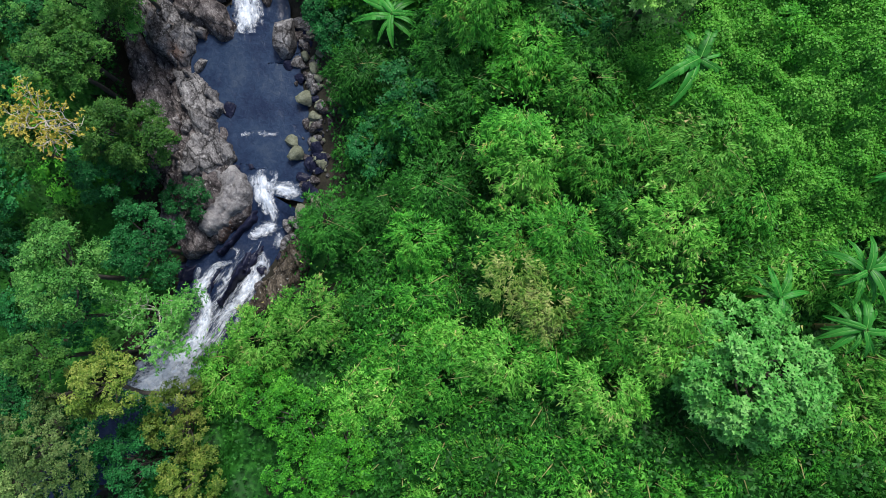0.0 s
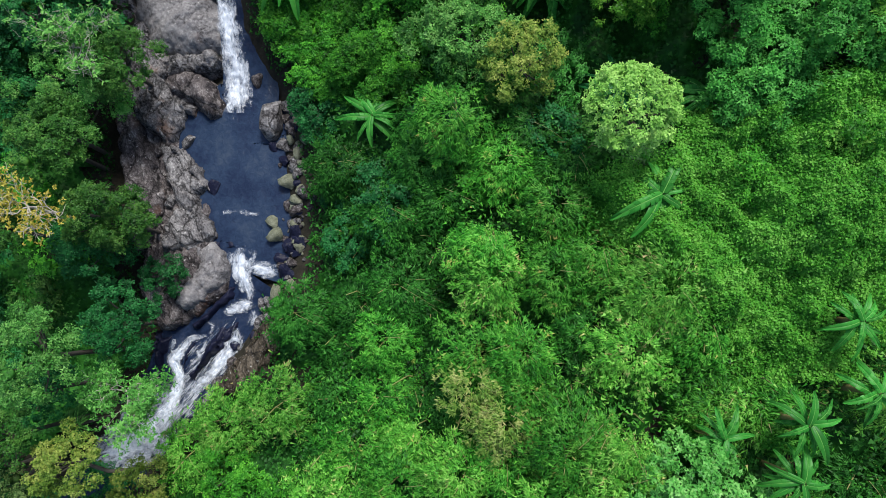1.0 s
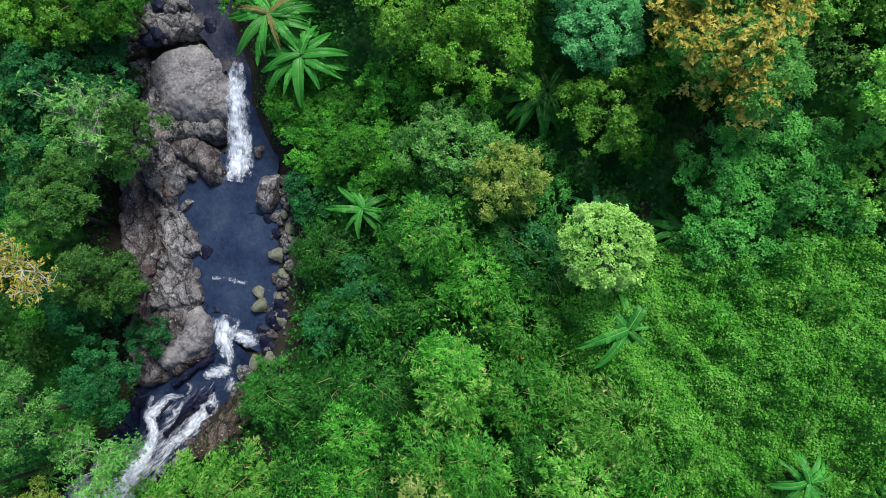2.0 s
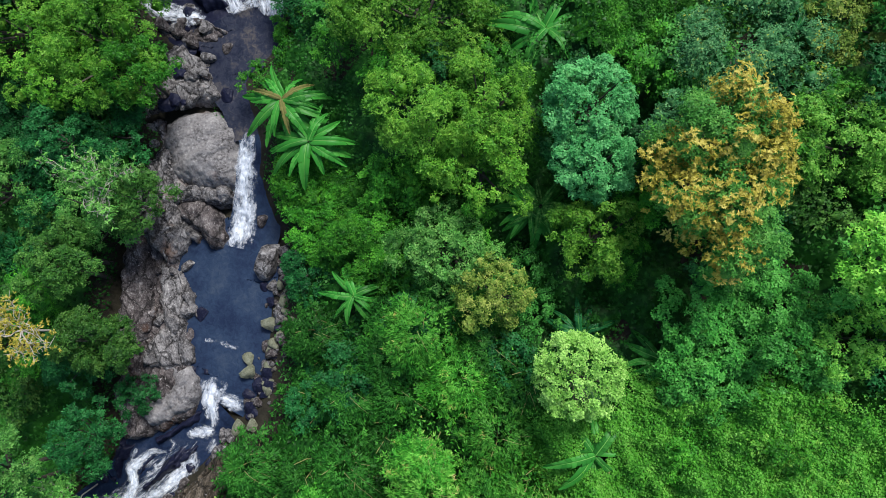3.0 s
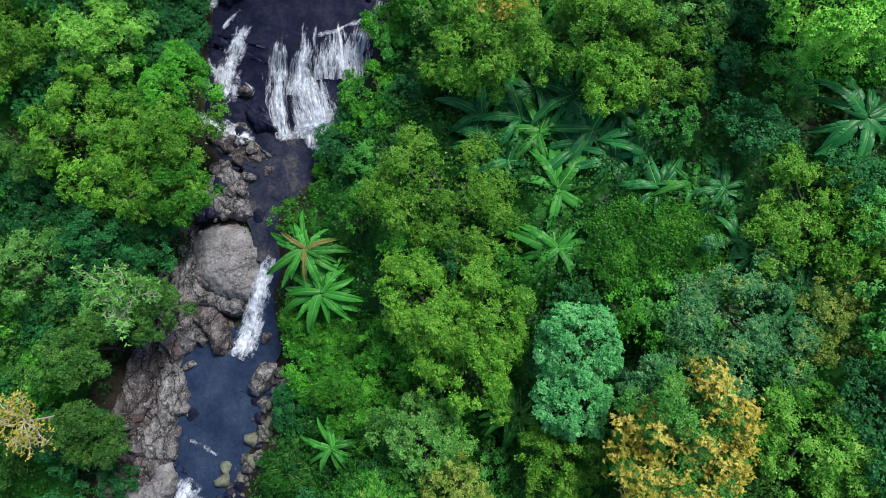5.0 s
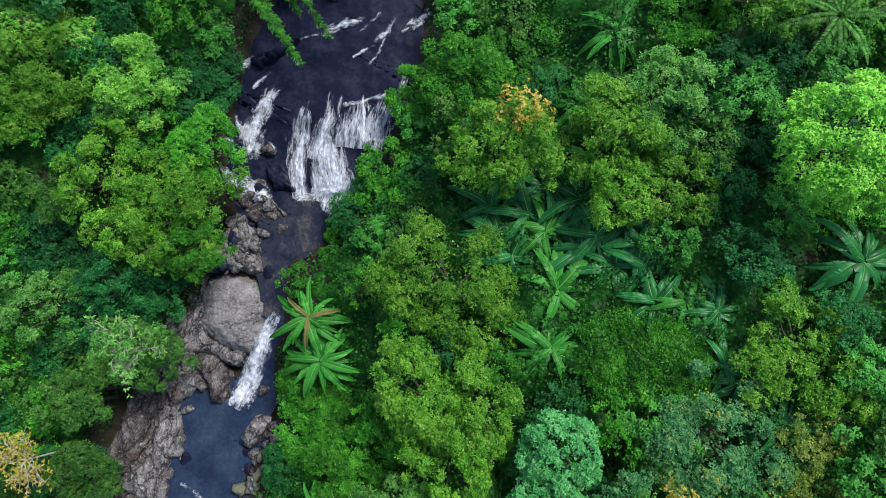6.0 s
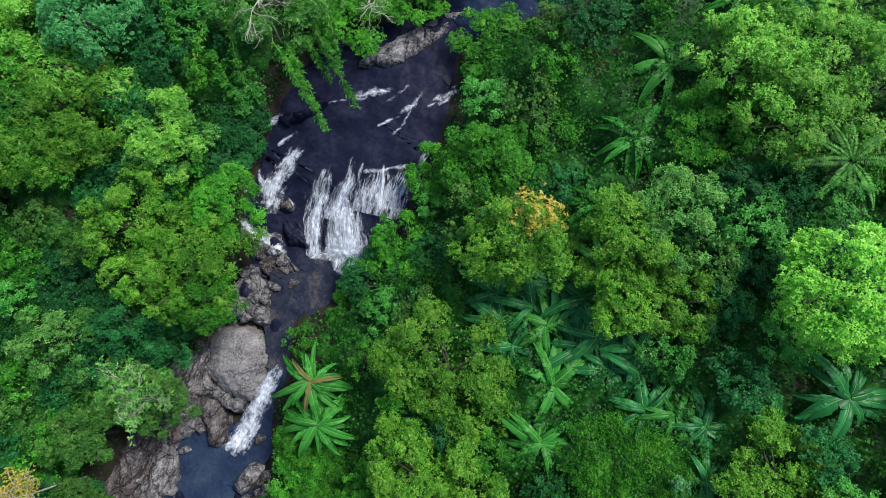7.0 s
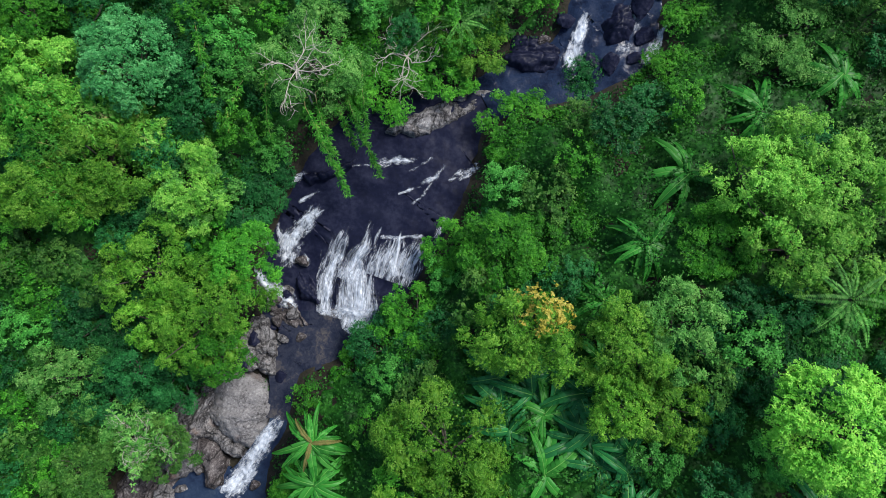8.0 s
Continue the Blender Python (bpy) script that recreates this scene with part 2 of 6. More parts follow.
def foam_material(name, stretch, low, high):
    """White water: opaque in the thick of it, broken into lace towards the edges."""
    m, ns, ln, b = nodes_of(name)
    uv, mp, a, c = ns.new("ShaderNodeUVMap"), ns.new("ShaderNodeMapping"), ns.new("ShaderNodeTexNoise"), ns.new("ShaderNodeTexNoise")
    uv.uv_map = "flow"
    mp.inputs["Scale"].default_value = stretch
    ln.new(uv.outputs[0], mp.inputs[0])
    for n, s in ((a, 1.0), (c, 3.1)):
        n.inputs["Scale"].default_value, n.inputs["Detail"].default_value = s, 6
        n.inputs["Roughness"].default_value, n.inputs["Distortion"].default_value = 0.66, 0.8
        ln.new(mp.outputs[0], n.inputs["Vector"])
    r = ramp_of(ns, [(0.30, (0.38, 0.45, 0.57)), (0.45, (0.58, 0.64, 0.73)), (0.62, (0.77, 0.80, 0.85))])
    ln.new(c.outputs["Fac"], r.inputs[0])
    ln.new(r.outputs[0], b.inputs["Base Color"])
    bp = ns.new("ShaderNodeBump")
    bp.inputs["Strength"].default_value, bp.inputs["Distance"].default_value = 0.6, 0.06
    ln.new(c.outputs["Fac"], bp.inputs["Height"])
    ln.new(bp.outputs[0], b.inputs["Normal"])
    b.inputs["Roughness"].default_value = 0.5
    dens, add, fine = ns.new("ShaderNodeAttribute"), ns.new("ShaderNodeMath"), ns.new("ShaderNodeMath")
    dens.attribute_name = "thickness"
    fine.operation, fine.inputs[1].default_value = "MULTIPLY_ADD", 0.9
    ln.new(c.outputs["Fac"], fine.inputs[0])
    wide = ns.new("ShaderNodeMath")
    wide.operation, wide.inputs[1].default_value = "MULTIPLY", 1.7
    ln.new(a.outputs["Fac"], wide.inputs[0])
    ln.new(wide.outputs[0], fine.inputs[2])
    add.operation = "ADD"
    ln.new(fine.outputs[0], add.inputs[0])
    ln.new(dens.outputs["Fac"], add.inputs[1])
    al = ns.new("ShaderNodeMapRange")
    al.inputs["From Min"].default_value, al.inputs["From Max"].default_value = low, high
    ln.new(add.outputs[0], al.inputs["Value"])
    ln.new(al.outputs[0], b.inputs["Alpha"])
    return m


WATER = water_material("stream_water", (0.014, 0.023, 0.052), (0.023, 0.040, 0.078), (0.040, 0.058, 0.092))
RAPID = water_material("rapid_water", (0.007, 0.012, 0.030), (0.016, 0.028, 0.062), (0.034, 0.046, 0.080))
SHALLOW = water_material("shallow_water", (0.010, 0.014, 0.030), (0.030, 0.034, 0.052), (0.095, 0.085, 0.080))
FOAM = foam_material("white_water", (2.6, 1.3, 1.0), 1.28, 2.0)
VEIL = foam_material("falling_water", (7.5, 1.1, 1.0), 1.30, 2.05)


# ---- mesh helpers ----
def mesh_of(name, verts, faces, material, smooth=False):
    me = bpy.data.meshes.new(name)
    verts = np.asarray(verts, np.float32)
    faces = np.asarray(faces, np.int32)
    n, k = faces.shape
    me.vertices.add(len(verts))
    me.vertices.foreach_set("co", verts.ravel())
    me.loops.add(n * k)
    me.loops.foreach_set("vertex_index", faces.ravel())
    me.polygons.add(n)
    me.polygons.foreach_set("loop_start", np.arange(n, dtype=np.int32) * k)
    if smooth:
        me.polygons.foreach_set("use_smooth", np.ones(n, bool))
    me.materials.append(material)
    me.update(calc_edges=True)
    return me


def part(name, me, parent, label="", at=None):
    ob = new(name, me)
    ob.parent = parent
    if at is not None:
        ob.matrix_local = at
    return tagged(ob, label)


def unit(v):
    return v / np.maximum(np.linalg.norm(v, axis=-1, keepdims=True), 1e-9)


def lattice(x, y, seed):
    xi, yi = np.floor(x), np.floor(y)
    fx, fy = x - xi, y - yi
    fx, fy = fx * fx * (3 - 2 * fx), fy * fy * (3 - 2 * fy)

    def h(a, c):
        return np.modf(np.abs(np.sin(a * 127.1 + c * 311.7 + seed * 74.7) * 43758.5453))[0]
    return (h(xi, yi) * (1 - fx) + h(xi + 1, yi) * fx) * (1 - fy) + (h(xi, yi + 1) * (1 - fx) + h(xi + 1, yi + 1) * fx) * fy


def wave(x, y, s=1.0, seed=0.0):
    """A smooth, uneven field, from about -1 to 1."""
    x, y = np.asarray(x, float) * s * 0.8, np.asarray(y, float) * s * 0.8
    x, y = 0.8 * x - 0.6 * y, 0.6 * x + 0.8 * y
    return 2.3 * (0.55 * lattice(x, y, seed) + 0.3 * lattice(2.1 * x + 5, 2.1 * y, seed + 3) + 0.15 * lattice(4.3 * x, 4.3 * y + 9, seed + 7) - 0.5)


def leaves(base, way, normal, length, width):
    """Folded, drooping leaf blades: two faces each."""
    way = unit(way)
    side = unit(np.cross(way, normal))
    normal = np.cross(side, way)
    length, width = np.asarray(length)[:, None], np.asarray(width)[:, None]
    mid = base + way * length * 0.45 + normal * width * 0.30
    v = np.stack([base, mid + side * width * 0.5, base + way * length - normal * length * 0.12, mid - side * width * 0.5], 1)
    n = len(base)
    i = np.arange(n)[:, None] * 4
    return v.reshape(-1, 3), np.concatenate([i + (0, 1, 2), i + (0, 2, 3)], 1).reshape(-1, 3)


def blades(base, way, normal, length, width):
    """Narrow bamboo leaves: one face each."""
    way = unit(way)
    side = unit(np.cross(way, normal)) * (np.asarray(width) * 0.55)[:, None]
    mid = base + way * (np.asarray(length) * 0.3)[:, None]
    v = np.stack([mid - side, mid + side, base + way * np.asarray(length)[:, None] - np.array((0, 0, 0.1)) * np.asarray(length)[:, None]], 1)
    return v.reshape(-1, 3), np.arange(len(base) * 3).reshape(-1, 3)


def tubes(paths):
    """Tapered five-sided limbs; each path is rows of x, y, z, radius."""
    vs, fs, o = [], [], 0
    ring = np.linspace(0, 2 * np.pi, 6)[:-1]
    for p in paths:
        p = np.asarray(p, float)
        d = unit(np.gradient(p[:, :3], axis=0))
        ref = np.where(np.abs(d[:, 2:]) > 0.9, (1.0, 0, 0), (0, 0, 1.0))
        a = unit(np.cross(d, ref))
        b = np.cross(d, a)
        v = p[:, None, :3] + p[:, None, 3:] * (np.cos(ring)[None, :, None] * a[:, None] + np.sin(ring)[None, :, None] * b[:, None])
        vs.append(v.reshape(-1, 3))
        for k in range(len(p) - 1):
            for j in range(5):
                q = (j + 1) % 5
                fs.append((o + k * 5 + j, o + k * 5 + q, o + k * 5 + 5 + q, o + k * 5 + 5 + j))
        o += len(p) * 5
    return np.concatenate(vs), np.array(fs)


# ---- the stream's line and the ground ----
# x, y, half width, water level
LOWER = [(-32, -8.3, 1.3, -2.6), (-18.1, -1.75, 1.3, -1.5), (-16.6, -0.8, 1.3, -1.3), (-14.8, 0.2, 1.3, -1.1), (-13.2, 1.7, 1.5, -0.85),
         (-11.3, 3.0, 1.4, -0.5), (-9.8, 4.2, 1.4, -0.2), (-9.1, 5.2, 1.5, 0.0), (-8.8, 6.7, 1.7, 0.05), (-8.65, 8.1, 1.8, 0.05),
         (-8.6, 10.0, 2.2, 0.05), (-8.0, 11.4, 2.1, 0.06)]
UPPER = [(-7.35, 12.3, 1.2, 0.15), (-7.25, 13.5, 0.8, 0.5), (-7.1, 14.9, 0.5, 0.9), (-6.75, 16.2, 0.42, 1.15), (-7.2, 18.3, 0.5, 1.22),
         (-7.7, 19.9, 0.9, 1.25), (-7.2, 21.0, 1.4, 1.28), (-6.9, 22.2, 2.2, 1.32), (-7.6, 23.6, 3.2, 1.45), (-7.6, 25.2, 3.7, 1.8),
         (-7.0, 26.4, 4.2, 2.2), (-6.8, 27.2, 4.4, 2.95), (-6.4, 29.7, 4.5, 3.3), (-6.1, 31.3, 4.4, 3.6), (-5.2, 33.2, 3.6, 3.95),
         (-4.2, 35.2, 2.2, 4.2), (-2.9, 36.9, 1.3, 4.4), (-1.0, 38.9, 1.5, 4.7), (1.5, 40.8, 1.9, 5.0), (2.8, 43.0, 2.6, 5.5), (2.2, 45.5, 2.4, 6.2), (1.5, 60, 2, 8)]
LINE = np.array(LOWER + UPPER)


def stream(x, y):
    """Distance from the water's edge (negative in the water), its level there, and the side (+1 right bank, looking upstream)."""
    x, y = np.asarray(x, float), np.asarray(y, float)
    best, side = np.full(x.shape, 1e9), np.zeros(x.shape)
    weight, level = np.zeros(x.shape), np.zeros(x.shape)
    for a, b in zip(LINE[:-1], LINE[1:]):
        d = b[:2] - a[:2]
        u = np.clip(((x - a[0]) * d[0] + (y - a[1]) * d[1]) / (d @ d), 0, 1)
        px, py = x - a[0] - u * d[0], y - a[1] - u * d[1]
        far = np.hypot(px, py) - (a[2] + u * (b[2] - a[2]))
        near = far < best
        fade = np.exp(-np.minimum(np.abs(far - best), 20) / 0.4)
        lev = a[3] + u * (b[3] - a[3])
        level = np.where(near, level * fade + lev, level + lev * fade)
        weight = np.where(near, weight * fade + 1, weight + fade)
        best = np.where(near, far, best)
        side = np.where(near, np.sign(d[0] * py - d[1] * px) * -1, side)
    return best, level / weight, side


def bank(x, y, off):
    """The nearest place on dry ground, off metres from the water's edge."""
    for k in range(12):
        far, level, side = stream(x, y)
        if far >= off:
            break
        gx, gy = float(stream(x + 0.05, y)[0] - stream(x - 0.05, y)[0]), float(stream(x, y + 0.05)[0] - stream(x, y - 0.05)[0])
        n = math.hypot(gx, gy) or 1.0
        x, y = x + gx / n * (off - float(far)), y + gy / n * (off - float(far))
    return float(x), float(y)


def ground_z(x, y):
    far, level, side = stream(x, y)
    away = np.clip((far - 7) / 18, 0, 1)
    away = away * away * (3 - 2 * away)
    level = level * (1 - away) + (0.10 * np.clip(y - 8, -60, 120)) * away
    shelf = 3.4 * np.clip((y - 0.5) / 2, 0, 1) * np.clip((21.5 - y) / 2, 0, 1)
    out = np.maximum(far, 0)
    out = np.where(side < 0, np.maximum(out - shelf, 0), out)
    side = np.where(away > 0.98, np.sign(x + 6), side)
    slope = np.where(side > 0, np.interp(y, (5, 18, 34), (0.31, 0.30, 0.22)), 0.16)
    rise = np.where(side > 0, 0.45 * (1 - np.exp(-out * 1.5)), 0.55 * (1 - np.exp(-out * 1.2)))
    z = level + rise + slope * np.minimum(out, 30) + 0.12 * np.maximum(np.minimum(out, 120) - 30, 0) + 0.25 * wave(x, y, 0.6) * np.minimum(out, 1)
    z = z - 0.55 * (side < 0) * (shelf > 0.3) * np.clip(1 - out, 0, 1)
    bed = level - np.minimum(-far, 0.8) * 0.6 - 0.05
    return np.where(far > 0, z, bed)


def axis_of(lo, hi, step, reach):
    inner = np.arange(lo, hi, step)
    grow = reach ** np.linspace(0.12, 1, 14)
    return np.concatenate([lo - grow[::-1], inner, hi + grow])


gx, gy = axis_of(-30, 26, 0.45, 700), axis_of(-18, 56, 0.45, 700)
X, Y = np.meshgrid(gx, gy)
V = np.stack([X, Y, ground_z(X, Y)], -1).reshape(-1, 3)
nx, ny = len(gx), len(gy)
I = (np.arange(ny - 1)[:, None] * nx + np.arange(nx - 1)).reshape(-1, 1)
ground = tagged(new("ground", mesh_of("ground", V, I + (0, 1, nx + 1, nx), SOIL, True)), "dark damp forest soil sloping down to a stream", "ground", kind="structure")


def ribbon(name, s0, s1, spread, material, lift, rip, label, category, step=0.12):
    """A strip of the stream from station s0 to s1."""
    ks = np.arange(s0, s1 + 1e-6, step / 1.5)
    i = np.arange(len(LINE))
    c = np.stack([np.interp(ks, i, LINE[:, k]) for k in range(4)], 1)
    d = unit(np.gradient(c[:, :2], axis=0))
    nrm = np.stack([d[:, 1], -d[:, 0]], 1)
    us = np.linspace(-1, 1, 41)
    P = c[:, None, :2] + nrm[:, None] * us[None, :, None] * (c[:, None, 2:3] + spread)
    Z = stream(P[..., 0], P[..., 1])[1] + lift + rip * wave(P[..., 0], P[..., 1], 3.0) + rip * 0.5 * wave(P[..., 0], P[..., 1], 9.0, 2)
    v = np.concatenate([P, Z[..., None]], -1).reshape(-1, 3)
    n, m = len(ks), 41
    f = (np.arange(n - 1)[:, None] * m + np.arange(m - 1)).reshape(-1, 1) + (0, 1, m + 1, m)
    return tagged(new(name, mesh_of(name, v, f, material, True)), label, category, kind="structure")


ribbon("water_rapids", 0, 6.0, 0.5, RAPID, 0.0, 0.06, "dark blue rapids running down between wet rocks", "water")
ribbon("water_pool", 6.0, 11.6, 0.6, WATER, 0.0, 0.02, "still slate-blue stream pool below a small fall", "water")
ribbon("water_chute", 11.6, 15.2, 0.15, WATER, 0.0, 0.05, "narrow chute of dark water beside a dome of rock", "water")
ribbon("water_basin", 15.2, 19.6, 0.4, SHALLOW, 0.01, 0.02, "shallow dark basin below the cascade", "water")
ribbon("rock_cascade", 19.3, 28.2, 0.5, ROCK_WET, -0.02, 0.06, "smooth black wet rock shelf with water sliding over", "rock")
ribbon("water_upper", 28.2, 33.0, 0.5, RAPID, 0.0, 0.08, "dark water between boulders above the cascade", "water")


# ---- rocks ----
def slab(outline, low, high, material, label, seed=0, grain=(1.0, 0.2), step=0.065, soft=0.13, amp=0.22, blocks=1.0):
    """A body of rock: rounded plan outline, uneven cracked top, sides going down into the ground."""
    o = np.array(outline, float)
    x0, y0 = o.min(0) - 0.1
    x1, y1 = o.max(0) + 0.1
    xs, ys = np.arange(x0, x1, step), np.arange(y0, y1, step)
    X, Y = np.meshgrid(xs, ys)
    Xw, Yw = X + 0.15 * wave(X, Y, 2.5, seed) + 0.06 * wave(X, Y, 8, seed), Y + 0.15 * wave(Y, X, 2.5, seed + 1) + 0.06 * wave(Y, X, 8, seed)
    inside, dist = np.zeros(X.shape, bool), np.full(X.shape, 1e9)
    for a, b in zip(o, np.roll(o, -1, 0)):
        d = b - a
        u = np.clip(((Xw - a[0]) * d[0] + (Yw - a[1]) * d[1]) / (d @ d), 0, 1)
        dist = np.minimum(dist, np.hypot(Xw - a[0] - u * d[0], Yw - a[1] - u * d[1]))
        with np.errstate(divide="ignore", invalid="ignore"):
            inside ^= ((a[1] > Yw) != (b[1] > Yw)) & (Xw < a[0] + (Yw - a[1]) / (b[1] - a[1]) * d[0])
    g = np.array(grain) / np.hypot(*grain)
    along, across = X * g[0] + Y * g[1], -X * g[1] + Y * g[0]
    bend = 0.5 * wave(along, across, 0.9, seed)
    layer = wave(across * 2.2 + 0.6 * bend, along * 0.5, 1.3, seed)
    fine = wave(across * 5.0 + bend, along * 0.7, 1.3, seed + 5)
    ledge = np.floor(layer * 3) / 3
    # blocks between two sets of joints, each set off a little from its neighbours
    bu, bv = (across + 0.35 * bend) / 0.85 + 0.4 * wave(X, Y, 1.2, seed + 2), along / 2.1 + 0.5 * wave(Y, X, 0.9, seed + 6)
    iu = np.floor(bu)
    bv = bv + 0.5 * np.mod(iu, 2)
    iv = np.floor(bv)
    off = np.modf(np.abs(np.sin(iu * 12.99 + iv * 78.23 + seed) * 4375.85))[0] - 0.5
    tilt = (np.modf(np.abs(np.sin(iu * 39.3 + iv * 11.1 + seed) * 2435.8))[0] - 0.5) * (bu - iu - 0.5)
    gap = np.minimum(np.minimum(bu - iu, iu + 1 - bu) * 0.85, np.minimum(bv - iv, iv + 1 - bv) * 2.1)
    rim = np.minimum(dist / 0.22, 1)
    top = low + (high - low) * (1 - np.exp(-dist / soft)) + amp * (0.28 * layer + 0.5 * ledge + 0.09 * fine) * rim
    top += blocks * amp * (0.9 * off + 2.0 * tilt - 0.7 * np.exp(-(gap / 0.04) ** 2)) * rim
    top += 0.05 * np.abs(wave(X, Y, 4, seed)) + 0.03 * wave(X, Y, 9, seed)
    pit = wave(X, Y, 3.2, seed + 11)
    top -= (1 - min(blocks, 1)) * 0.10 * np.clip((pit - 0.62) * 6, 0, 1)
    Z = np.where(inside, top, low - 0.6)
    keep = inside.copy()
    keep[:-1] |= inside[1:]
    keep[1:] |= inside[:-1]
    keep[:, :-1] |= inside[:, 1:]
    keep[:, 1:] |= inside[:, :-1]
    idx = -np.ones(X.shape, int)
    idx[keep] = np.arange(keep.sum())
    q = np.stack([idx[:-1, :-1], idx[:-1, 1:], idx[1:, 1:], idx[1:, :-1]], -1).reshape(-1, 4)
    q = q[(q >= 0).all(1)]
    v = np.stack([X[keep], Y[keep], Z[keep]], 1)
    c = v.mean(0)
    c[2] = low - 0.3
    ob = new("rock_slab", mesh_of("rock_slab", v - c, q, material))
    ob.location = c
    return tagged(ob, label, "rock", "bedrock beside the stream")


slab([(-13.5, 14.8), (-12.3, 14.5), (-11.2, 13.0), (-10.8, 11.2), (-10.3, 8.8), (-10.7, 6.5), (-10.5, 5.1), (-11.0, 3.6), (-12.8, 3.1), (-14.5, 3.0), (-14.9, 5.2), (-14.1, 7.4), (-14.5, 9.5)], -0.9, 0.05, ROCK_RED, "broken brown bedrock along the left of the pool", 21, (0.3, 1), amp=0.3, step=0.09)
slab([(-14.3, 19.8), (-11.4, 19.9), (-10.5, 15.6), (-10.6, 13.9), (-10.3, 12.2), (-11.4, 11.0), (-12.4, 12.0), (-13.2, 14.4)], -0.1, 0.75, ROCK, "broken grey-brown bedrock below the dome", 22, (0.6, 1), amp=0.45, step=0.08)
slab([(-12.7, 18.2), (-11.1, 18.5), (-10.3, 14.7), (-10.6, 13.8), (-11.5, 13.8), (-12.3, 15.8)], 0.3, 1.15, ROCK, "layered grey ledges beside the dome", 23, (0.25, 1), amp=0.4)
slab([(-11.3, 18.1), (-10.4, 18.6), (-8.9, 18.7), (-7.7, 18.3), (-7.1, 17.2), (-7.2, 16.0), (-7.5, 15.0), (-7.9, 14.4), (-8.9, 14.2), (-10.1, 14.6), (-11.0, 15.3), (-11.4, 16.7)], 0.2, 1.65, DOME, "broad grey dome of weathered granite by the chute", 1, (1, 0.3), soft=0.5, amp=0.16, blocks=0.2)
slab([(-10.9, 14.2), (-9.8, 14.2), (-9.1, 13.8), (-8.8, 13.1), (-8.6, 11.9), (-9.0, 11.4), (-9.5, 11.5), (-10.2, 12.4), (-11.0, 13.3)], -0.2, 0.95, ROCK_RED, "dark angular granite block at the head of the pool", 2, (0.5, -1), soft=0.2, amp=0.2, blocks=0.6)
slab([(-10.9, 15.0), (-8.2, 14.6), (-8.0, 13.8), (-8.7, 13.6), (-9.9, 13.9), (-11.0, 13.9)], 0, 1.05, ROCK, "cracked grey shoulder between dome and block", 25, (1, 0.2), amp=0.3)
slab([(-12.5, 14.7), (-11.2, 14.5), (-10.7, 13.6), (-9.8, 12.2), (-10.1, 11.9), (-11.1, 12.9), (-11.9, 13.3), (-11.5, 11.7), (-11.9, 11.9), (-12.5, 13.3)], -0.1, 0.8, ROCK, "upright grey strata beside the dark block", 12, (0.5, -1), amp=0.45)
slab([(-10.6, 20.9), (-9.4, 21.5), (-8.5, 20.8), (-8.3, 19.7), (-7.7, 18.7), (-8.9, 18.6), (-11.0, 18.8), (-11.3, 19.5)], 0.9, 1.6, ROCK, "pale bedrock shelf above the dome", 3, (1, 0.1))
slab([(-13.4, 13.6), (-12.5, 13.3), (-12.4, 11.8), (-12.3, 10.5), (-12.3, 8.9), (-12.5, 8.0), (-13.1, 7.6), (-13.8, 7.0), (-14.4, 6.6), (-14.4, 8.0), (-13.9, 9.7), (-13.8, 11.9)], -0.3, 0.85, ROCK_RED, "long dark brown flank of bedrock", 4, (0.2, 1), amp=0.22, blocks=0.5)
slab([(-12.4, 13.8), (-11.9, 13.4), (-11.5, 12.5), (-11.4, 11.3), (-11.7, 11.1), (-12.1, 11.5), (-12.4, 12.6)], -0.5, 0.6, ROCK, "pale grey rib of bedrock at the pool", 26, (0.5, -1), amp=0.25)
slab([(-12.2, 11.2), (-11.4, 11.2), (-10.9, 10.5), (-10.7, 9.9), (-10.3, 9.7), (-10.3, 9.0), (-10.4, 8.3), (-10.8, 8.3), (-11.2, 7.4), (-11.8, 7.2), (-12.4, 7.7), (-12.2, 8.7), (-12.2, 10.1)], -0.5, 0.5, ROCK, "broken pale grey ledge of bedrock along the pool", 5, (0.45, -1), amp=0.3)
slab([(-12.4, 8.0), (-10.9, 8.4), (-10.8, 7.5), (-10.5, 6.9), (-10.6, 6.1), (-11.5, 5.9), (-12.5, 6.0), (-13.3, 6.4), (-13.2, 7.1)], -0.5, 0.48, ROCK, "cracked grey bedrock above the rapids", 27, (0.45, -1), amp=0.22, blocks=0.7)
slab([(-12.0, 6.5), (-10.8, 6.2), (-10.4, 5.6), (-10.4, 4.8), (-10.6, 4.2), (-11.5, 3.8), (-12.6, 3.5), (-13.1, 3.5), (-13.5, 4.0), (-13.1, 4.6), (-11.9, 5.4)], -0.9, 0.38, DOME, "smooth grey slab sloping into the rapids", 6, (0.8, 1), amp=0.2, blocks=0.5)
slab([(-14.1, 4.2), (-13.4, 3.8), (-13.3, 3.4), (-13.6, 3.0), (-14.2, 2.9), (-14.5, 3.7)], -1.3, -0.05, ROCK, "grey corner of bedrock above the rapids", 7, (0.8, 1))
slab([(-10.9, 4.2), (-10.6, 3.8), (-10.9, 3.3), (-11.5, 3.1), (-12.4, 2.7), (-13.1, 2.6), (-13.3, 2.9), (-12.3, 3.4), (-11.6, 3.8)], -1.2, -0.1, ROCK_WET, "black wet ledge beside the rapids", 28, (0.9, 1), amp=0.3)
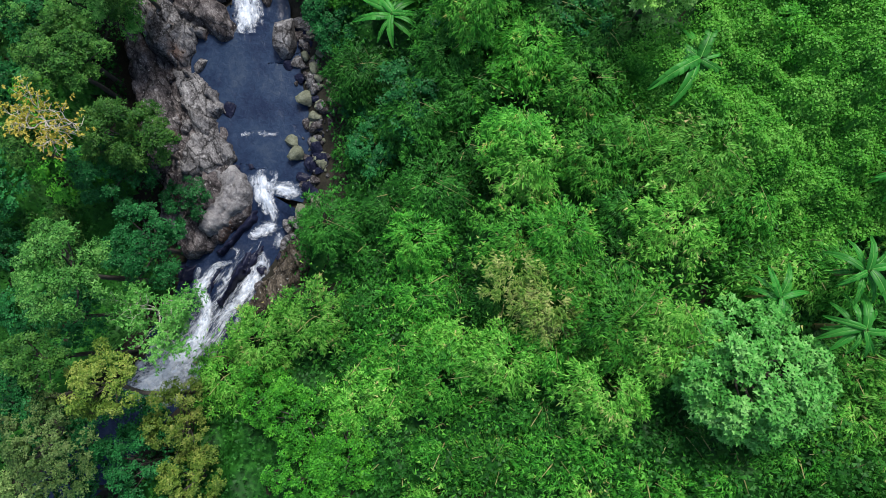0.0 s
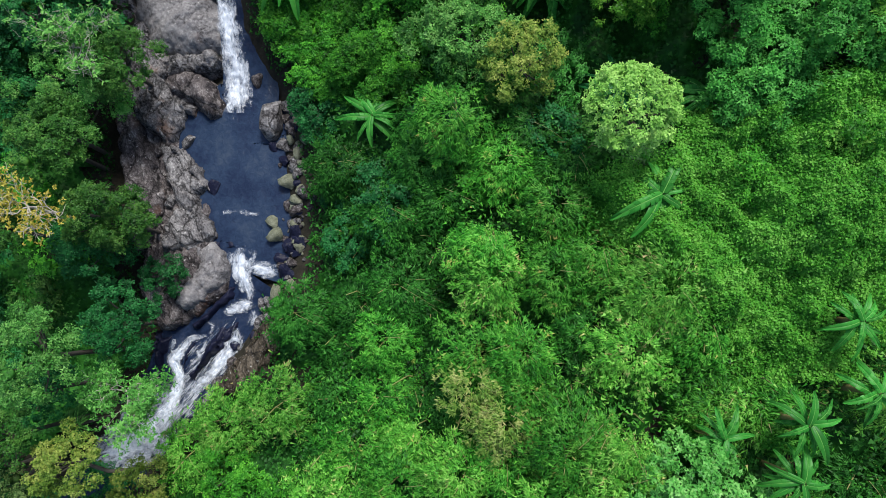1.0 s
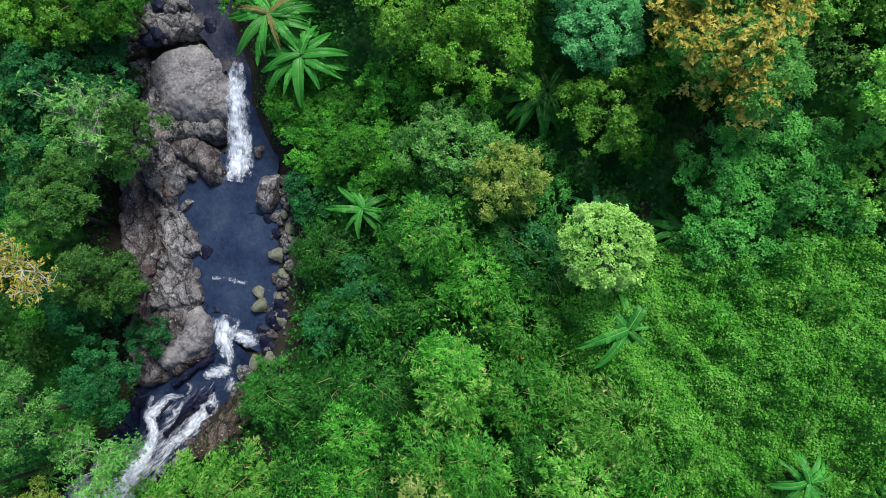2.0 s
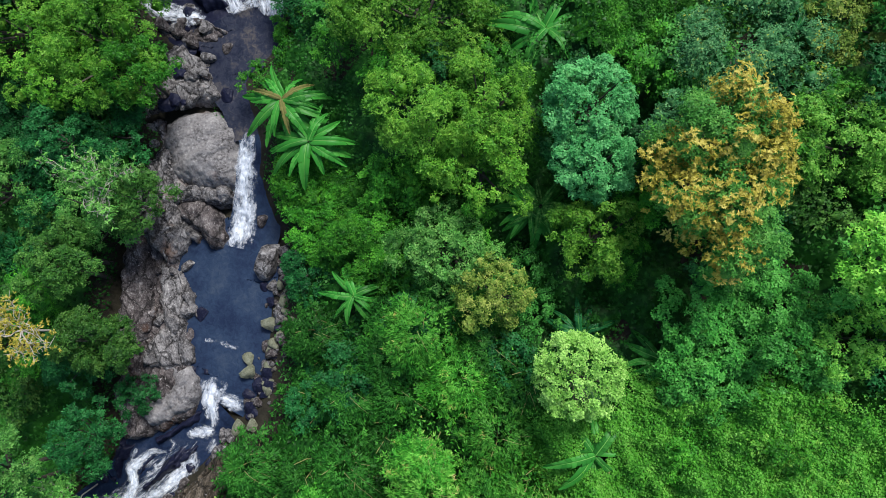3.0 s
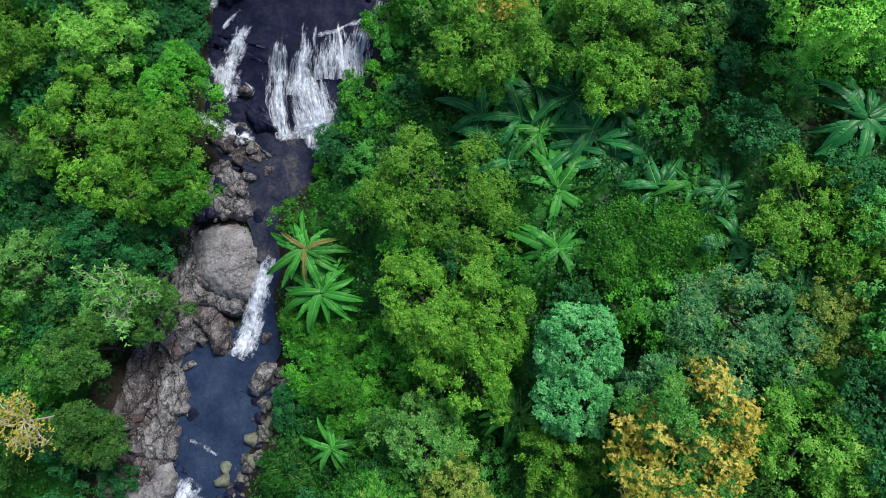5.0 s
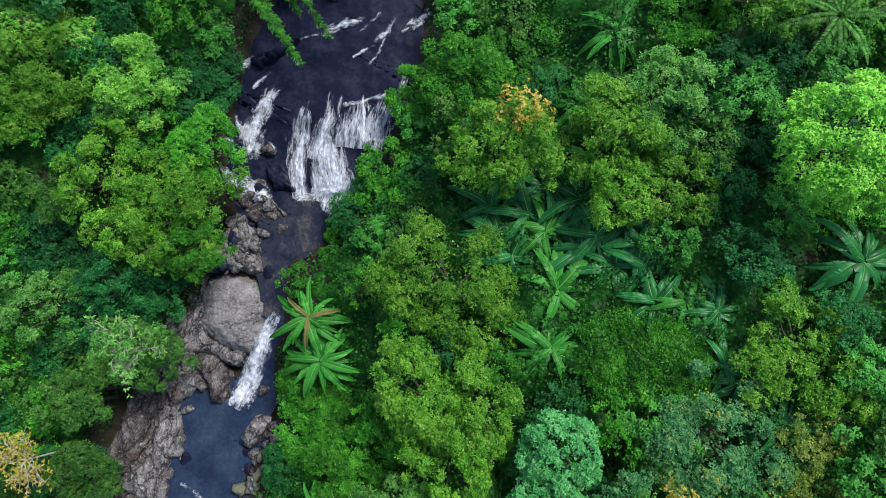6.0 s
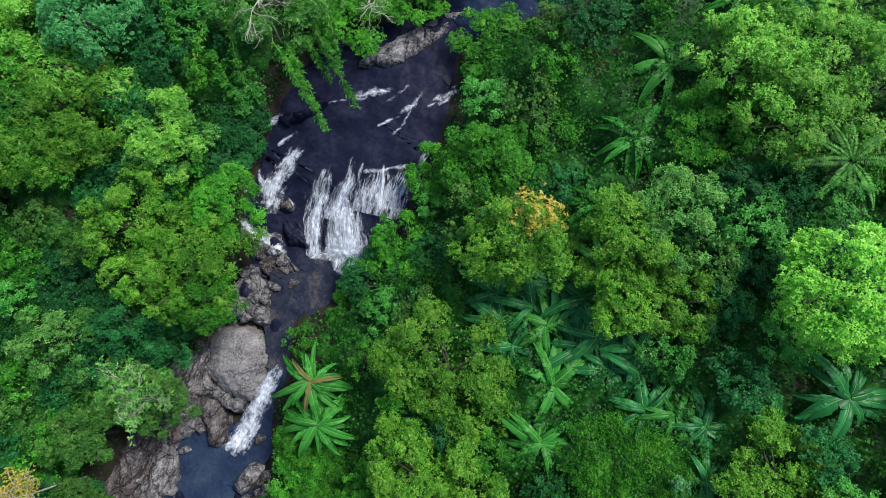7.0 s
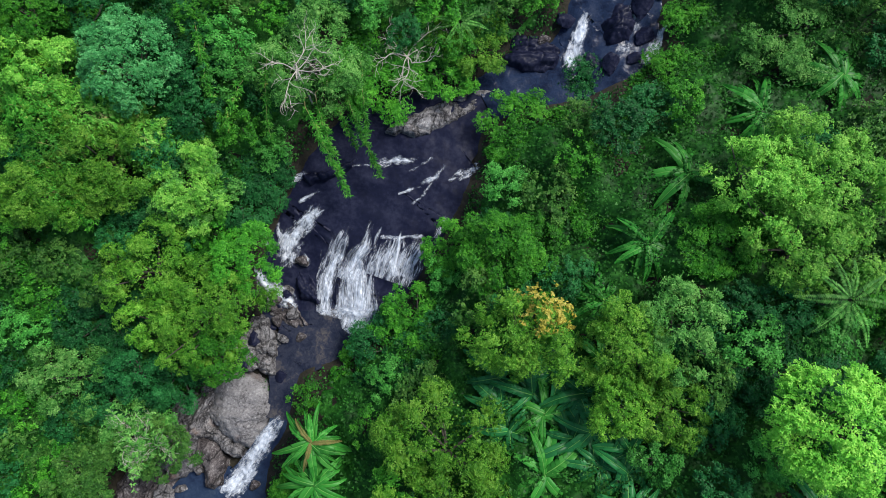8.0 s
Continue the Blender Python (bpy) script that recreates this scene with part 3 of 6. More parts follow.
slab([(-12.0, 2.5), (-10.9, 2.6), (-10.8, 2.1), (-11.4, 1.8), (-12.8, 1.0), (-13.9, 0.4), (-14.1, 0.7), (-13.3, 1.3), (-12.6, 2.1)], -1.3, -0.3, ROCK_WET, "black wet rib of rock splitting the rapids", 8, (0.9, 1), amp=0.35)
slab([(-13.3, 2.3), (-12.9, 2.3), (-13.4, 1.8), (-14.1, 1.3), (-14.4, 1.3), (-14.0, 1.8)], -1.4, -0.55, ROCK_WET, "small black rib in the rapids", 29, (0.9, 1), amp=0.3)
slab([(-9.4, 2.3), (-8.8, 1.9), (-8.4, 1.1), (-8.9, 0.2), (-10.1, -0.5), (-11.4, -1.0), (-12.5, -1.0), (-12.8, -0.3), (-11.7, 0.6), (-10.7, 1.3), (-10.1, 1.9)], -1.2, 0.85, ROCK_EARTH, "brown mossy rock face beside the rapids", 9, (0.9, 1), amp=0.35)
slab([(-15.0, 3.4), (-14.6, 3.0), (-13.6, 2.9), (-14.2, 2.5), (-14.9, 1.8), (-15.2, 0.9), (-15.5, 1.7)], -1.6, -0.5, ROCK_WET, "dark wet rock at the foot of the bank", 10, (0.9, 1))
slab([(-14.4, -0.2), (-13.6, -0.0), (-13.4, -0.8), (-14.2, -1.3), (-15.0, -1.1)], -1.7, -0.75, ROCK_WET, "dark wet rock in the lower rapids", 30, (0.9, 1), amp=0.3)
slab([(-6.5, 9.0), (-5.5, 8.3), (-5.6, 6.0), (-6.3, 4.4), (-7.6, 2.9), (-8.1, 3.3), (-7.4, 4.7), (-6.7, 6.1), (-6.6, 7.7)], -0.3, 0.22, ROCK_RED, "brown gravelly margin beside the pool", 24, (0.3, 1), amp=0.2)
slab([(-12.1, 23.6), (-10.3, 24.3), (-9.8, 23.3), (-8.5, 23.0), (-7.2, 22.0), (-8.0, 21.5), (-9.6, 21.7), (-11.3, 22.2)], 1, 1.55, ROCK_RED, "brown broken ledge below the cascade", 11, (1, -0.5), amp=0.35)
slab([(-9.3, 25.4), (-8.1, 26.0), (-7.6, 24.5), (-7.1, 23.3), (-8.5, 23.2), (-9.3, 24.4)], 1.1, 1.85, ROCK_WET, "black ledge parting the cascade", 13, (1, -0.5), amp=0.3)
slab([(-7.2, 33.7), (-5.4, 36.0), (-4.0, 37.5), (-2.4, 39.0), (-1.7, 38.3), (-2.9, 36.4), (-5.1, 34.1)], 3.9, 4.5, ROCK, "flat grey rock shelf above the cascade", 14, (1, 0.5), amp=0.3)
slab([(1.7, 43.4), (1.8, 45.2), (3.2, 46.0), (4.3, 44.8), (4.1, 43.1), (2.8, 42.2)], 4.8, 6.6, ROCK_WET, "large dark wet boulder between upper falls", 15, (1, 0.4), soft=0.6)
# this bank takes the blackest rock colours to darken it
slab([(-2.6, 41.2), (-0.9, 42.1), (0.6, 41.7), (0.6, 40.3), (-1.0, 39.5), (-2.4, 39.8)], 4.6, 5.3, ROCK_WET, "dark rock bank above the stream", 16, (1, 0.4))
slab([(-10.8, 29.7), (-9.2, 30.8), (-7.8, 32.2), (-8.5, 30.6), (-10.1, 29.4)], 3.3, 3.95, ROCK_WET, "dark rock lip at the edge of the cascade", 17, (1, 0.4))


def boulder_mesh(seed, material, rough=0.16):
    bm = bmesh.new()
    bmesh.ops.create_icosphere(bm, subdivisions=3, radius=1)
    r = random.Random(seed)
    cuts = [(Vector((r.gauss(0, 1), r.gauss(0, 1), r.gauss(0, 0.8))).normalized(), r.uniform(0.48, 0.82)) for _ in range(15)]
    for v in bm.verts:
        n = v.co.normalized()
        d = 1.0
        for c, h in cuts:
            k = n.dot(c)
            if k > 0.05:
                d = min(d, h / k)
        v.co = n * (d + rough * 0.3 * noise.noise(n * 2.3 + Vector((seed, 0, 0))) + 0.03 * noise.noise(n * 7))
    me = bpy.data.meshes.new("boulder")
    bm.to_mesh(me)
    bm.free()
    me.materials.append(material)
    return me


BOULDERS = [boulder_mesh(s, m) for s, m in ((1, ROCK), (2, ROCK_MOSS), (3, ROCK_RED), (4, ROCK_WET), (5, ROCK), (6, ROCK_MOSS))]
STONE_WORDS = ("grey granite", "pale mossy", "brown", "black wet", "grey rounded", "pale flat")


def boulder(kind, x, y, size, flat=0.6, turn=0.0, z=None):
    ob = new("boulder" if size > 0.35 else "stone", BOULDERS[kind])
    zz = float(ground_z(x, y)) if z is None else z
    lev = float(stream(x, y)[1])
    ob.location = (x, y, max(zz, lev - 0.15 * size) + size * flat * 0.45)
    ob.scale = (size * 1.3, size * 1.05, size * 1.3 * flat)
    ob.rotation_euler = (0.1 * math.sin(turn), 0.12 * math.cos(turn * 3), turn)
    return tagged(ob, STONE_WORDS[kind] + (" boulder standing in the stream" if size > 0.35 else " stone lying at the water's edge"), "boulder" if size > 0.35 else "stone", "stones along the stream")


boulder(0, -6.75, 10.72, 0.86, 0.75, 1.2)
boulder(1, -6.83, 7.63, 0.44, 0.6, 0)
boulder(0, -6.26, 8.21, 0.37, 0.6, 1)
boulder(1, -8.14, 5.50, 0.39, 0.8, 0.4)
boulder(1, -8.16, 6.07, 0.34, 0.5, 2)
boulder(2, -7.19, 6.57, 0.34, 0.6, 1)
boulder(3, -7.17, 5.24, 0.36, 0.6, 1)
boulder(4, -6.63, 9.39, 0.32, 0.6, 1)
boulder(3, -7.09, 9.38, 0.26, 0.6, 1)
boulder(1, -8.88, 3.03, 0.39, 0.6, 1)
boulder(3, -7.60, 4.77, 0.41, 0.5, 2)
boulder(3, -7.11, 4.63, 0.36, 0.5, 1)
boulder(2, -6.88, 12.63, 0.37, 0.5, 1)
boulder(4, -5.87, 10.96, 0.37, 0.6, 0.5)
boulder(3, -8.15, 3.74, 0.41, 0.6, 1)
boulder(2, -6.84, 6.15, 0.36, 0.6, 0)
boulder(3, -8.25, 4.43, 0.31, 0.5, 2)
boulder(5, -8.02, 3.05, 0.36, 0.6, 2)
boulder(3, -10.22, 8.48, 0.37, 0.5, 0.5)
boulder(2, -9.05, 25.34, 0.46, 0.7, 0)
boulder(2, -9.59, 22.75, 0.45, 0.6, 1)
boulder(2, -10.58, 22.79, 0.51, 0.6, 2)
boulder(0, -9.72, 21.20, 0.53, 0.5, 2)
boulder(3, -7.74, 18.80, 0.41, 0.5, 1)
boulder(2, -7.54, 21.27, 0.36, 0.4, 1)
boulder(2, -0.66, 41.59, 0.44, 0.6, 1)
boulder(3, 4.5, 43.6, 0.6, 0.7, 0.4)
boulder(3, 2.3, 41.4, 0.5, 0.6, 2.2)
boulder(3, 3.3, 41.5, 0.62, 0.6, 1.1)
boulder(3, 4.4, 42.2, 0.45, 0.6, 0.2)
boulder(3, 0.1, 42.9, 0.6, 0.7, 2.9)
boulder(3, 3.76, 45.02, 0.77, 0.7, 1)
# loose stones along the right edge of the pool and below it
for k in range(150):
    s = rng.uniform(0, 1)
    cx, cy = np.interp(s, (0, 0.35, 0.7, 1), (-8.2, -7.0, -6.3, -5.7)), np.interp(s, (0, 0.35, 0.7, 1), (4.0, 6.2, 8.6, 11.0))
    boulder(int(rng.integers(0, 6)), cx + rng.normal(0.35, 0.40), cy + rng.normal(0, 0.25), 0.06 + 0.26 * rng.random() ** 2, rng.uniform(0.5, 0.8), rng.uniform(0, 6))


# wet stones along both edges of the rapids
for k in range(52):
    s = rng.uniform(2.2, 7.2)
    mid = np.array([np.interp(s, np.arange(len(LINE)), LINE[:, q]) for q in range(3)])
    d = unit(LINE[int(s) + 1, :2] - LINE[int(s), :2])
    w = (mid[2] + rng.normal(0.15, 0.22)) * (1 if k % 4 else -1)
    boulder((3, 2, 3, 0)[k % 4], mid[0] + d[1] * w, mid[1] - d[0] * w, rng.uniform(0.10, 0.34), rng.uniform(0.45, 0.7), rng.uniform(0, 6))


# broken stone between the bedrock ledges
for k in range(34):
    s = rng.uniform(0, 1)
    cx, cy = np.interp(s, (0, 0.3, 0.6, 1), (-12.6, -11.9, -11.0, -10.3)), np.interp(s, (0, 0.3, 0.6, 1), (3.2, 9.5, 14.0, 19.5))
    px, py = cx + rng.normal(0, 0.6), cy + rng.normal(0, 0.6)
    boulder((0, 2, 4)[k % 3], px, py, rng.uniform(0.13, 0.36), rng.uniform(0.45, 0.75), rng.uniform(0, 6), float(ground_z(px, py)) + 0.45)


# tumbled blocks between the dome and the basin below the cascade
for k in range(70):
    s = rng.uniform(0, 1)
    cx, cy = np.interp(s, (0, 0.4, 0.75, 1), (-11.2, -9.6, -9.2, -9.9)), np.interp(s, (0, 0.4, 0.75, 1), (18.9, 19.6, 21.2, 23.4))
    px, py = cx + rng.normal(0, 0.55), cy + rng.normal(0, 0.45)
    boulder((0, 2, 4, 0, 3)[k % 5], px, py, 0.12 + 0.4 * rng.random() ** 2, rng.uniform(0.4, 0.7), rng.uniform(0, 6), 1.25 + 0.3 * rng.random())


# ---- white water ----
def foam(path, label, seed=0, ragged=0.5, step=0.08, lift=0.11, puff=0.16, veil=False):
    """A ragged sheet of white water along a path of x, y, half width."""
    p = np.array(path, float)
    s = np.concatenate([[0], np.cumsum(np.hypot(*np.diff(p[:, :2], axis=0).T))])
    ks = np.arange(0, s[-1], step)
    c = np.stack([np.interp(ks, s, p[:, k]) for k in range(3)], 1)
    c[:, 2] *= 1.08 if veil else 1.3
    d = unit(np.gradient(c[:, :2], axis=0))
    nrm = np.stack([d[:, 1], -d[:, 0]], 1)
    m = max(9, int(2.6 * p[:, 2].max() / 0.07))
    us = np.linspace(-1, 1, m)
    P = c[:, None, :2] + nrm[:, None] * us[None, :, None] * c[:, None, 2:3]
    across = us[None] * c[:, 2:3]
    lump = wave(across, ks[:, None] * 0.3, 6, seed) if veil else wave(across, ks[:, None] * 0.7, 3.2, seed)
    ends = np.minimum(1, np.minimum(ks, s[-1] - ks) / (0.2 + 0.12 * s[-1]))[:, None]
    thick = (1 - np.abs(us[None]) ** 1.3) * (0.25 + 0.75 * ends) * (0.85 - 0.45 * ragged) - 0.18 + 0.32 * lump
    if veil:  # thin at the lip, thick at the foot
        thick = thick - 0.22 + 0.55 * (ks / s[-1])[:, None]
    Z = stream(P[..., 0], P[..., 1])[1] + lift + puff * (0.6 * lump + 0.4 * wave(P[..., 0], P[..., 1], 9, seed + 4)) * (1 - us[None] ** 2)
    v = np.concatenate([P, Z[..., None]], -1).reshape(-1, 3)
    n = len(ks)
    q = (np.arange(n - 1)[:, None] * m + np.arange(m - 1)).reshape(-1, 1) + (0, 1, m + 1, m)
    me = mesh_of("white_water", v, q, VEIL if veil else FOAM, True)
    me.attributes.new("thickness", "FLOAT", "POINT").data.foreach_set("value", np.ascontiguousarray(thick.reshape(-1), np.float32))
    uv = np.stack([across, np.broadcast_to(ks[:, None], across.shape) + seed * 3.7], -1).reshape(-1, 2)
    me.uv_layers.new(name="flow").data.foreach_set("uv", np.ascontiguousarray(uv[q.reshape(-1)], np.float32).ravel())
    ob = new("white_water", me)
    return tagged(ob, label, "white water", "white water of the stream", "structure")


foam([(-6.86, 16.80, 0.24), (-7.01, 16.05, 0.35), (-7.30, 14.86, 0.50), (-7.62, 13.40, 0.49), (-7.96, 12.24, 0.58), (-8.26, 11.39, 0.49)], "white chute of water falling into the pool", 1, ragged=-0.2)
foam([(-9.68, 5.37, 0.51), (-9.95, 4.91, 0.56), (-10.14, 4.30, 0.38), (-10.14, 3.59, 0.33), (-10.11, 3.05, 0.30)], "foaming water spilling out of the pool", 2, ragged=0.1)
foam([(-8.42, 3.95, 0.20), (-8.84, 3.94, 0.38), (-9.35, 4.26, 0.30), (-9.77, 4.19, 0.20)], "foam spilling between dark stones", 3, ragged=0.5)
foam([(-10.13, 7.18, 0.08), (-9.48, 7.08, 0.15), (-8.89, 6.75, 0.10), (-8.58, 6.58, 0.08)], "thin ripple line at the lip of the pool", 31, ragged=1.25, lift=0.04, puff=0.05)
foam([(-9.89, 2.91, 0.23), (-10.62, 2.98, 0.35), (-11.23, 2.99, 0.28), (-11.37, 3.19, 0.13)], "short white breaker over a ledge", 4, ragged=0.3)
foam([(-10.09, 2.70, 0.15), (-10.24, 2.30, 0.18), (-10.59, 1.92, 0.13)], "thread of foam below the breaker", 32, ragged=1.0)
foam([(-11.09, 2.09, 0.10), (-11.37, 1.58, 0.33), (-11.81, 1.28, 0.43), (-12.57, 0.79, 0.33), (-13.32, 0.39, 0.27), (-14.12, 0.06, 0.22)], "white run of rapids between rocks", 5, ragged=0.1)
foam([(-12.28, 0.46, 0.10), (-13.09, -0.18, 0.15), (-13.67, -0.62, 0.17), (-14.15, -1.10, 0.15)], "thin strand of the rapids along a rock", 33, ragged=0.8)
foam([(-14.64, -1.06, 0.15), (-15.34, -1.44, 0.22), (-15.95, -1.79, 0.30), (-16.72, -2.02, 0.45), (-17.57, -2.21, 0.50)], "lower white run of the rapids", 34, ragged=0.1)
foam([(-12.64, 2.25, 0.10), (-13.45, 2.29, 0.18), (-14.14, 1.93, 0.28), (-14.52, 1.66, 0.28), (-14.40, 0.97, 0.23), (-14.76, 0.29, 0.30), (-15.23, -0.17, 0.38), (-15.95, -0.68, 0.60), (-16.82, -1.03, 1.00), (-17.94, -1.34, 1.24), (-19.46, -1.64, 1.19)], "broad white rapids below the pool", 6, ragged=-0.25)
foam([(-10.23, 2.86, 0.30), (-11.16, 2.06, 0.65), (-12.70, 1.17, 1.00), (-14.10, 0.26, 1.10), (-15.41, -0.54, 1.25), (-16.79, -1.19, 1.24)], "lacy streaks over the dark rapids", 37, ragged=1.2, veil=True)
foam([(-12.56, 2.05, 0.10), (-13.29, 1.54, 0.18), (-13.97, 1.10, 0.10)], "thread of foam in the rapids", 7, ragged=0.8)
foam([(-12.45, 2.95, 0.08), (-12.18, 2.56, 0.13), (-12.61, 2.20, 0.10)], "thread of foam in the rapids", 35, ragged=1.1)
foam([(-14.14, 2.57, 0.08), (-14.43, 2.12, 0.13), (-14.36, 1.68, 0.13)], "thread of foam in the rapids", 36, ragged=0.8)
foam([(-8.91, 28.70, 0.21), (-9.37, 27.91, 0.44), (-9.82, 26.84, 0.44), (-10.06, 25.95, 0.68), (-10.07, 25.25, 0.68), (-9.96, 24.63, 0.34)], "white jet beside the cascade", 50, ragged=0.3, lift=0.2)
foam([(-11.14, 26.84, 0.14), (-10.65, 26.13, 0.20), (-10.28, 25.55, 0.20)], "small spout beside the jet", 51, ragged=0.6, lift=0.2)
foam([(-12.57, 25.80, 0.07), (-11.78, 25.57, 0.17), (-10.96, 25.50, 0.10)], "thread of water from the bank", 52, ragged=0.8, lift=0.2)
foam([(-11.63, 24.06, 0.14), (-10.78, 23.51, 0.30), (-9.85, 23.20, 0.43), (-8.93, 22.96, 0.47), (-8.40, 22.66, 0.20)], "white water spilling from a side ledge", 53, ragged=0.35, lift=0.25)
foam([(-9.22, 25.63, 0.20), (-8.91, 25.38, 0.24), (-8.69, 25.14, 0.17)], "puff of white water", 54, ragged=0.5)
foam([(-7.15, 28.08, 0.27), (-7.25, 27.24, 0.64), (-7.33, 26.17, 0.81), (-7.29, 24.98, 0.67), (-7.13, 24.01, 0.47), (-6.91, 23.07, 0.40)], "white veil of the cascade", 55, ragged=0.4, veil=True)
foam([(-6.01, 29.01, 0.10), (-5.97, 28.14, 0.20), (-5.87, 27.30, 0.41), (-6.13, 26.53, 0.57), (-6.15, 25.66, 0.74), (-6.22, 25.13, 0.54)], "white strand over the cascade lip", 56, ragged=0.6, veil=True)
foam([(-5.97, 26.57, 0.57), (-5.70, 25.73, 1.07), (-5.36, 24.81, 1.40), (-5.03, 23.90, 1.39), (-4.97, 23.01, 0.93), (-5.09, 22.44, 0.33)], "foaming white fan at the cascade foot", 57, ragged=0.1, veil=True)
foam([(-6.61, 25.59, 0.27), (-6.33, 24.66, 0.20), (-5.93, 23.43, 0.26)], "strand at the edge of the fan", 58, ragged=0.5, veil=True)
foam([(-4.15, 28.80, 1.02), (-4.10, 27.88, 1.35), (-4.12, 27.00, 1.48), (-4.10, 25.99, 1.21)], "sheer curtain of falling water", 59, ragged=1.05, veil=True)
foam([(-2.89, 29.29, 0.27), (-2.99, 28.22, 0.75), (-3.12, 27.32, 0.74), (-3.12, 26.47, 0.47)], "sheer curtain of falling water", 60, ragged=0.95, veil=True)
foam([(-4.30, 29.02, 0.10), (-4.04, 27.72, 0.20), (-3.73, 26.28, 0.17)], "bright strand in the curtain", 61, ragged=0.5, veil=True, lift=0.15)
foam([(-5.24, 28.14, 0.10), (-4.31, 28.38, 0.14), (-2.87, 29.07, 0.14)], "bright lip of the curtain", 62, ragged=0.7, lift=0.13)
foam([(-2.19, 30.62, 0.10), (-2.19, 29.82, 0.20), (-2.37, 29.07, 0.14)], "narrow strand at the rock wall", 63, ragged=0.8, veil=True)
foam([(-5.28, 28.98, 0.07), (-5.43, 28.17, 0.10), (-5.44, 27.54, 0.10)], "thin white strand over the ledge", 64, ragged=0.9, veil=True)
foam([(-7.29, 23.11, 0.20), (-6.50, 23.14, 0.33), (-5.65, 23.59, 0.30), (-4.52, 23.80, 0.33), (-4.23, 24.41, 0.17)], "foam boiling below the cascade", 65, ragged=0.35, lift=0.16)
foam([(-5.49, 22.70, 0.20), (-5.05, 22.61, 0.33), (-4.73, 23.23, 0.26)], "foam tail below the cascade", 66, ragged=0.6)
foam([(-4.81, 32.88, 0.10), (-5.68, 32.51, 0.24), (-6.28, 32.31, 0.35), (-7.08, 31.73, 0.10)], "white ripple across the shelf", 67, ragged=0.55)
foam([(-7.08, 31.73, 0.07), (-7.95, 31.37, 0.07), (-8.23, 31.23, 0.07)], "thin foam line on the shelf", 68, ragged=1.0)
foam([(-10.23, 30.16, 0.14), (-10.86, 29.60, 0.24), (-11.77, 28.91, 0.10)], "short white spill at the shelf edge", 69, ragged=0.4)
foam([(-9.45, 29.31, 0.07), (-9.93, 28.80, 0.14), (-10.39, 28.26, 0.07)], "fine foam line on wet rock", 70, ragged=0.9)
foam([(-3.28, 33.08, 0.17), (-3.54, 32.29, 0.17), (-4.25, 31.43, 0.14), (-5.21, 30.69, 0.07)], "fine foam line on wet rock", 71, ragged=0.75)
foam([(-3.56, 32.12, 0.07), (-3.86, 31.07, 0.10), (-4.21, 30.37, 0.07)], "fine foam line on wet rock", 72, ragged=1.0)
foam([(-1.45, 33.75, 0.28), (-2.07, 33.12, 0.28), (-2.77, 32.26, 0.10)], "fine foam line on wet rock", 73, ragged=0.9)
foam([(-4.10, 33.27, 0.07), (-4.54, 32.60, 0.10), (-5.00, 32.03, 0.07)], "fine foam line on wet rock", 74, ragged=1.0)
foam([(1.10, 43.60, 0.25), (1.12, 42.4, 0.40), (1.20, 41.3, 0.50), (1.15, 40.4, 0.55)], "small white fall above the cascade", 20, ragged=-0.1, lift=0.25)
foam([(5.55, 44.75, 0.22), (5.50, 43.6, 0.40), (5.25, 42.6, 0.42), (4.7, 42.1, 0.3)], "narrow white fall beside a boulder", 21, ragged=0.0, lift=0.2)
foam([(3.09, 45.00, 0.19), (3.60, 44.46, 0.30), (4.04, 43.71, 0.15)], "thread of water over a boulder", 22, ragged=0.7)
foam([(4.21, 43.04, 0.22), (3.69, 42.57, 0.29), (3.48, 42.19, 0.15)], "white swirl between boulders", 23, ragged=0.7)


# ---- plants ----
def ball_of(subdivisions):
    bm = bmesh.new()
    bmesh.ops.create_icosphere(bm, subdivisions=subdivisions, radius=1)
    v, f = np.array([q.co[:] for q in bm.verts]), np.array([[w.index for w in q.verts] for q in bm.faces])
    bm.free()
    return v, f


BALL = ball_of(1)


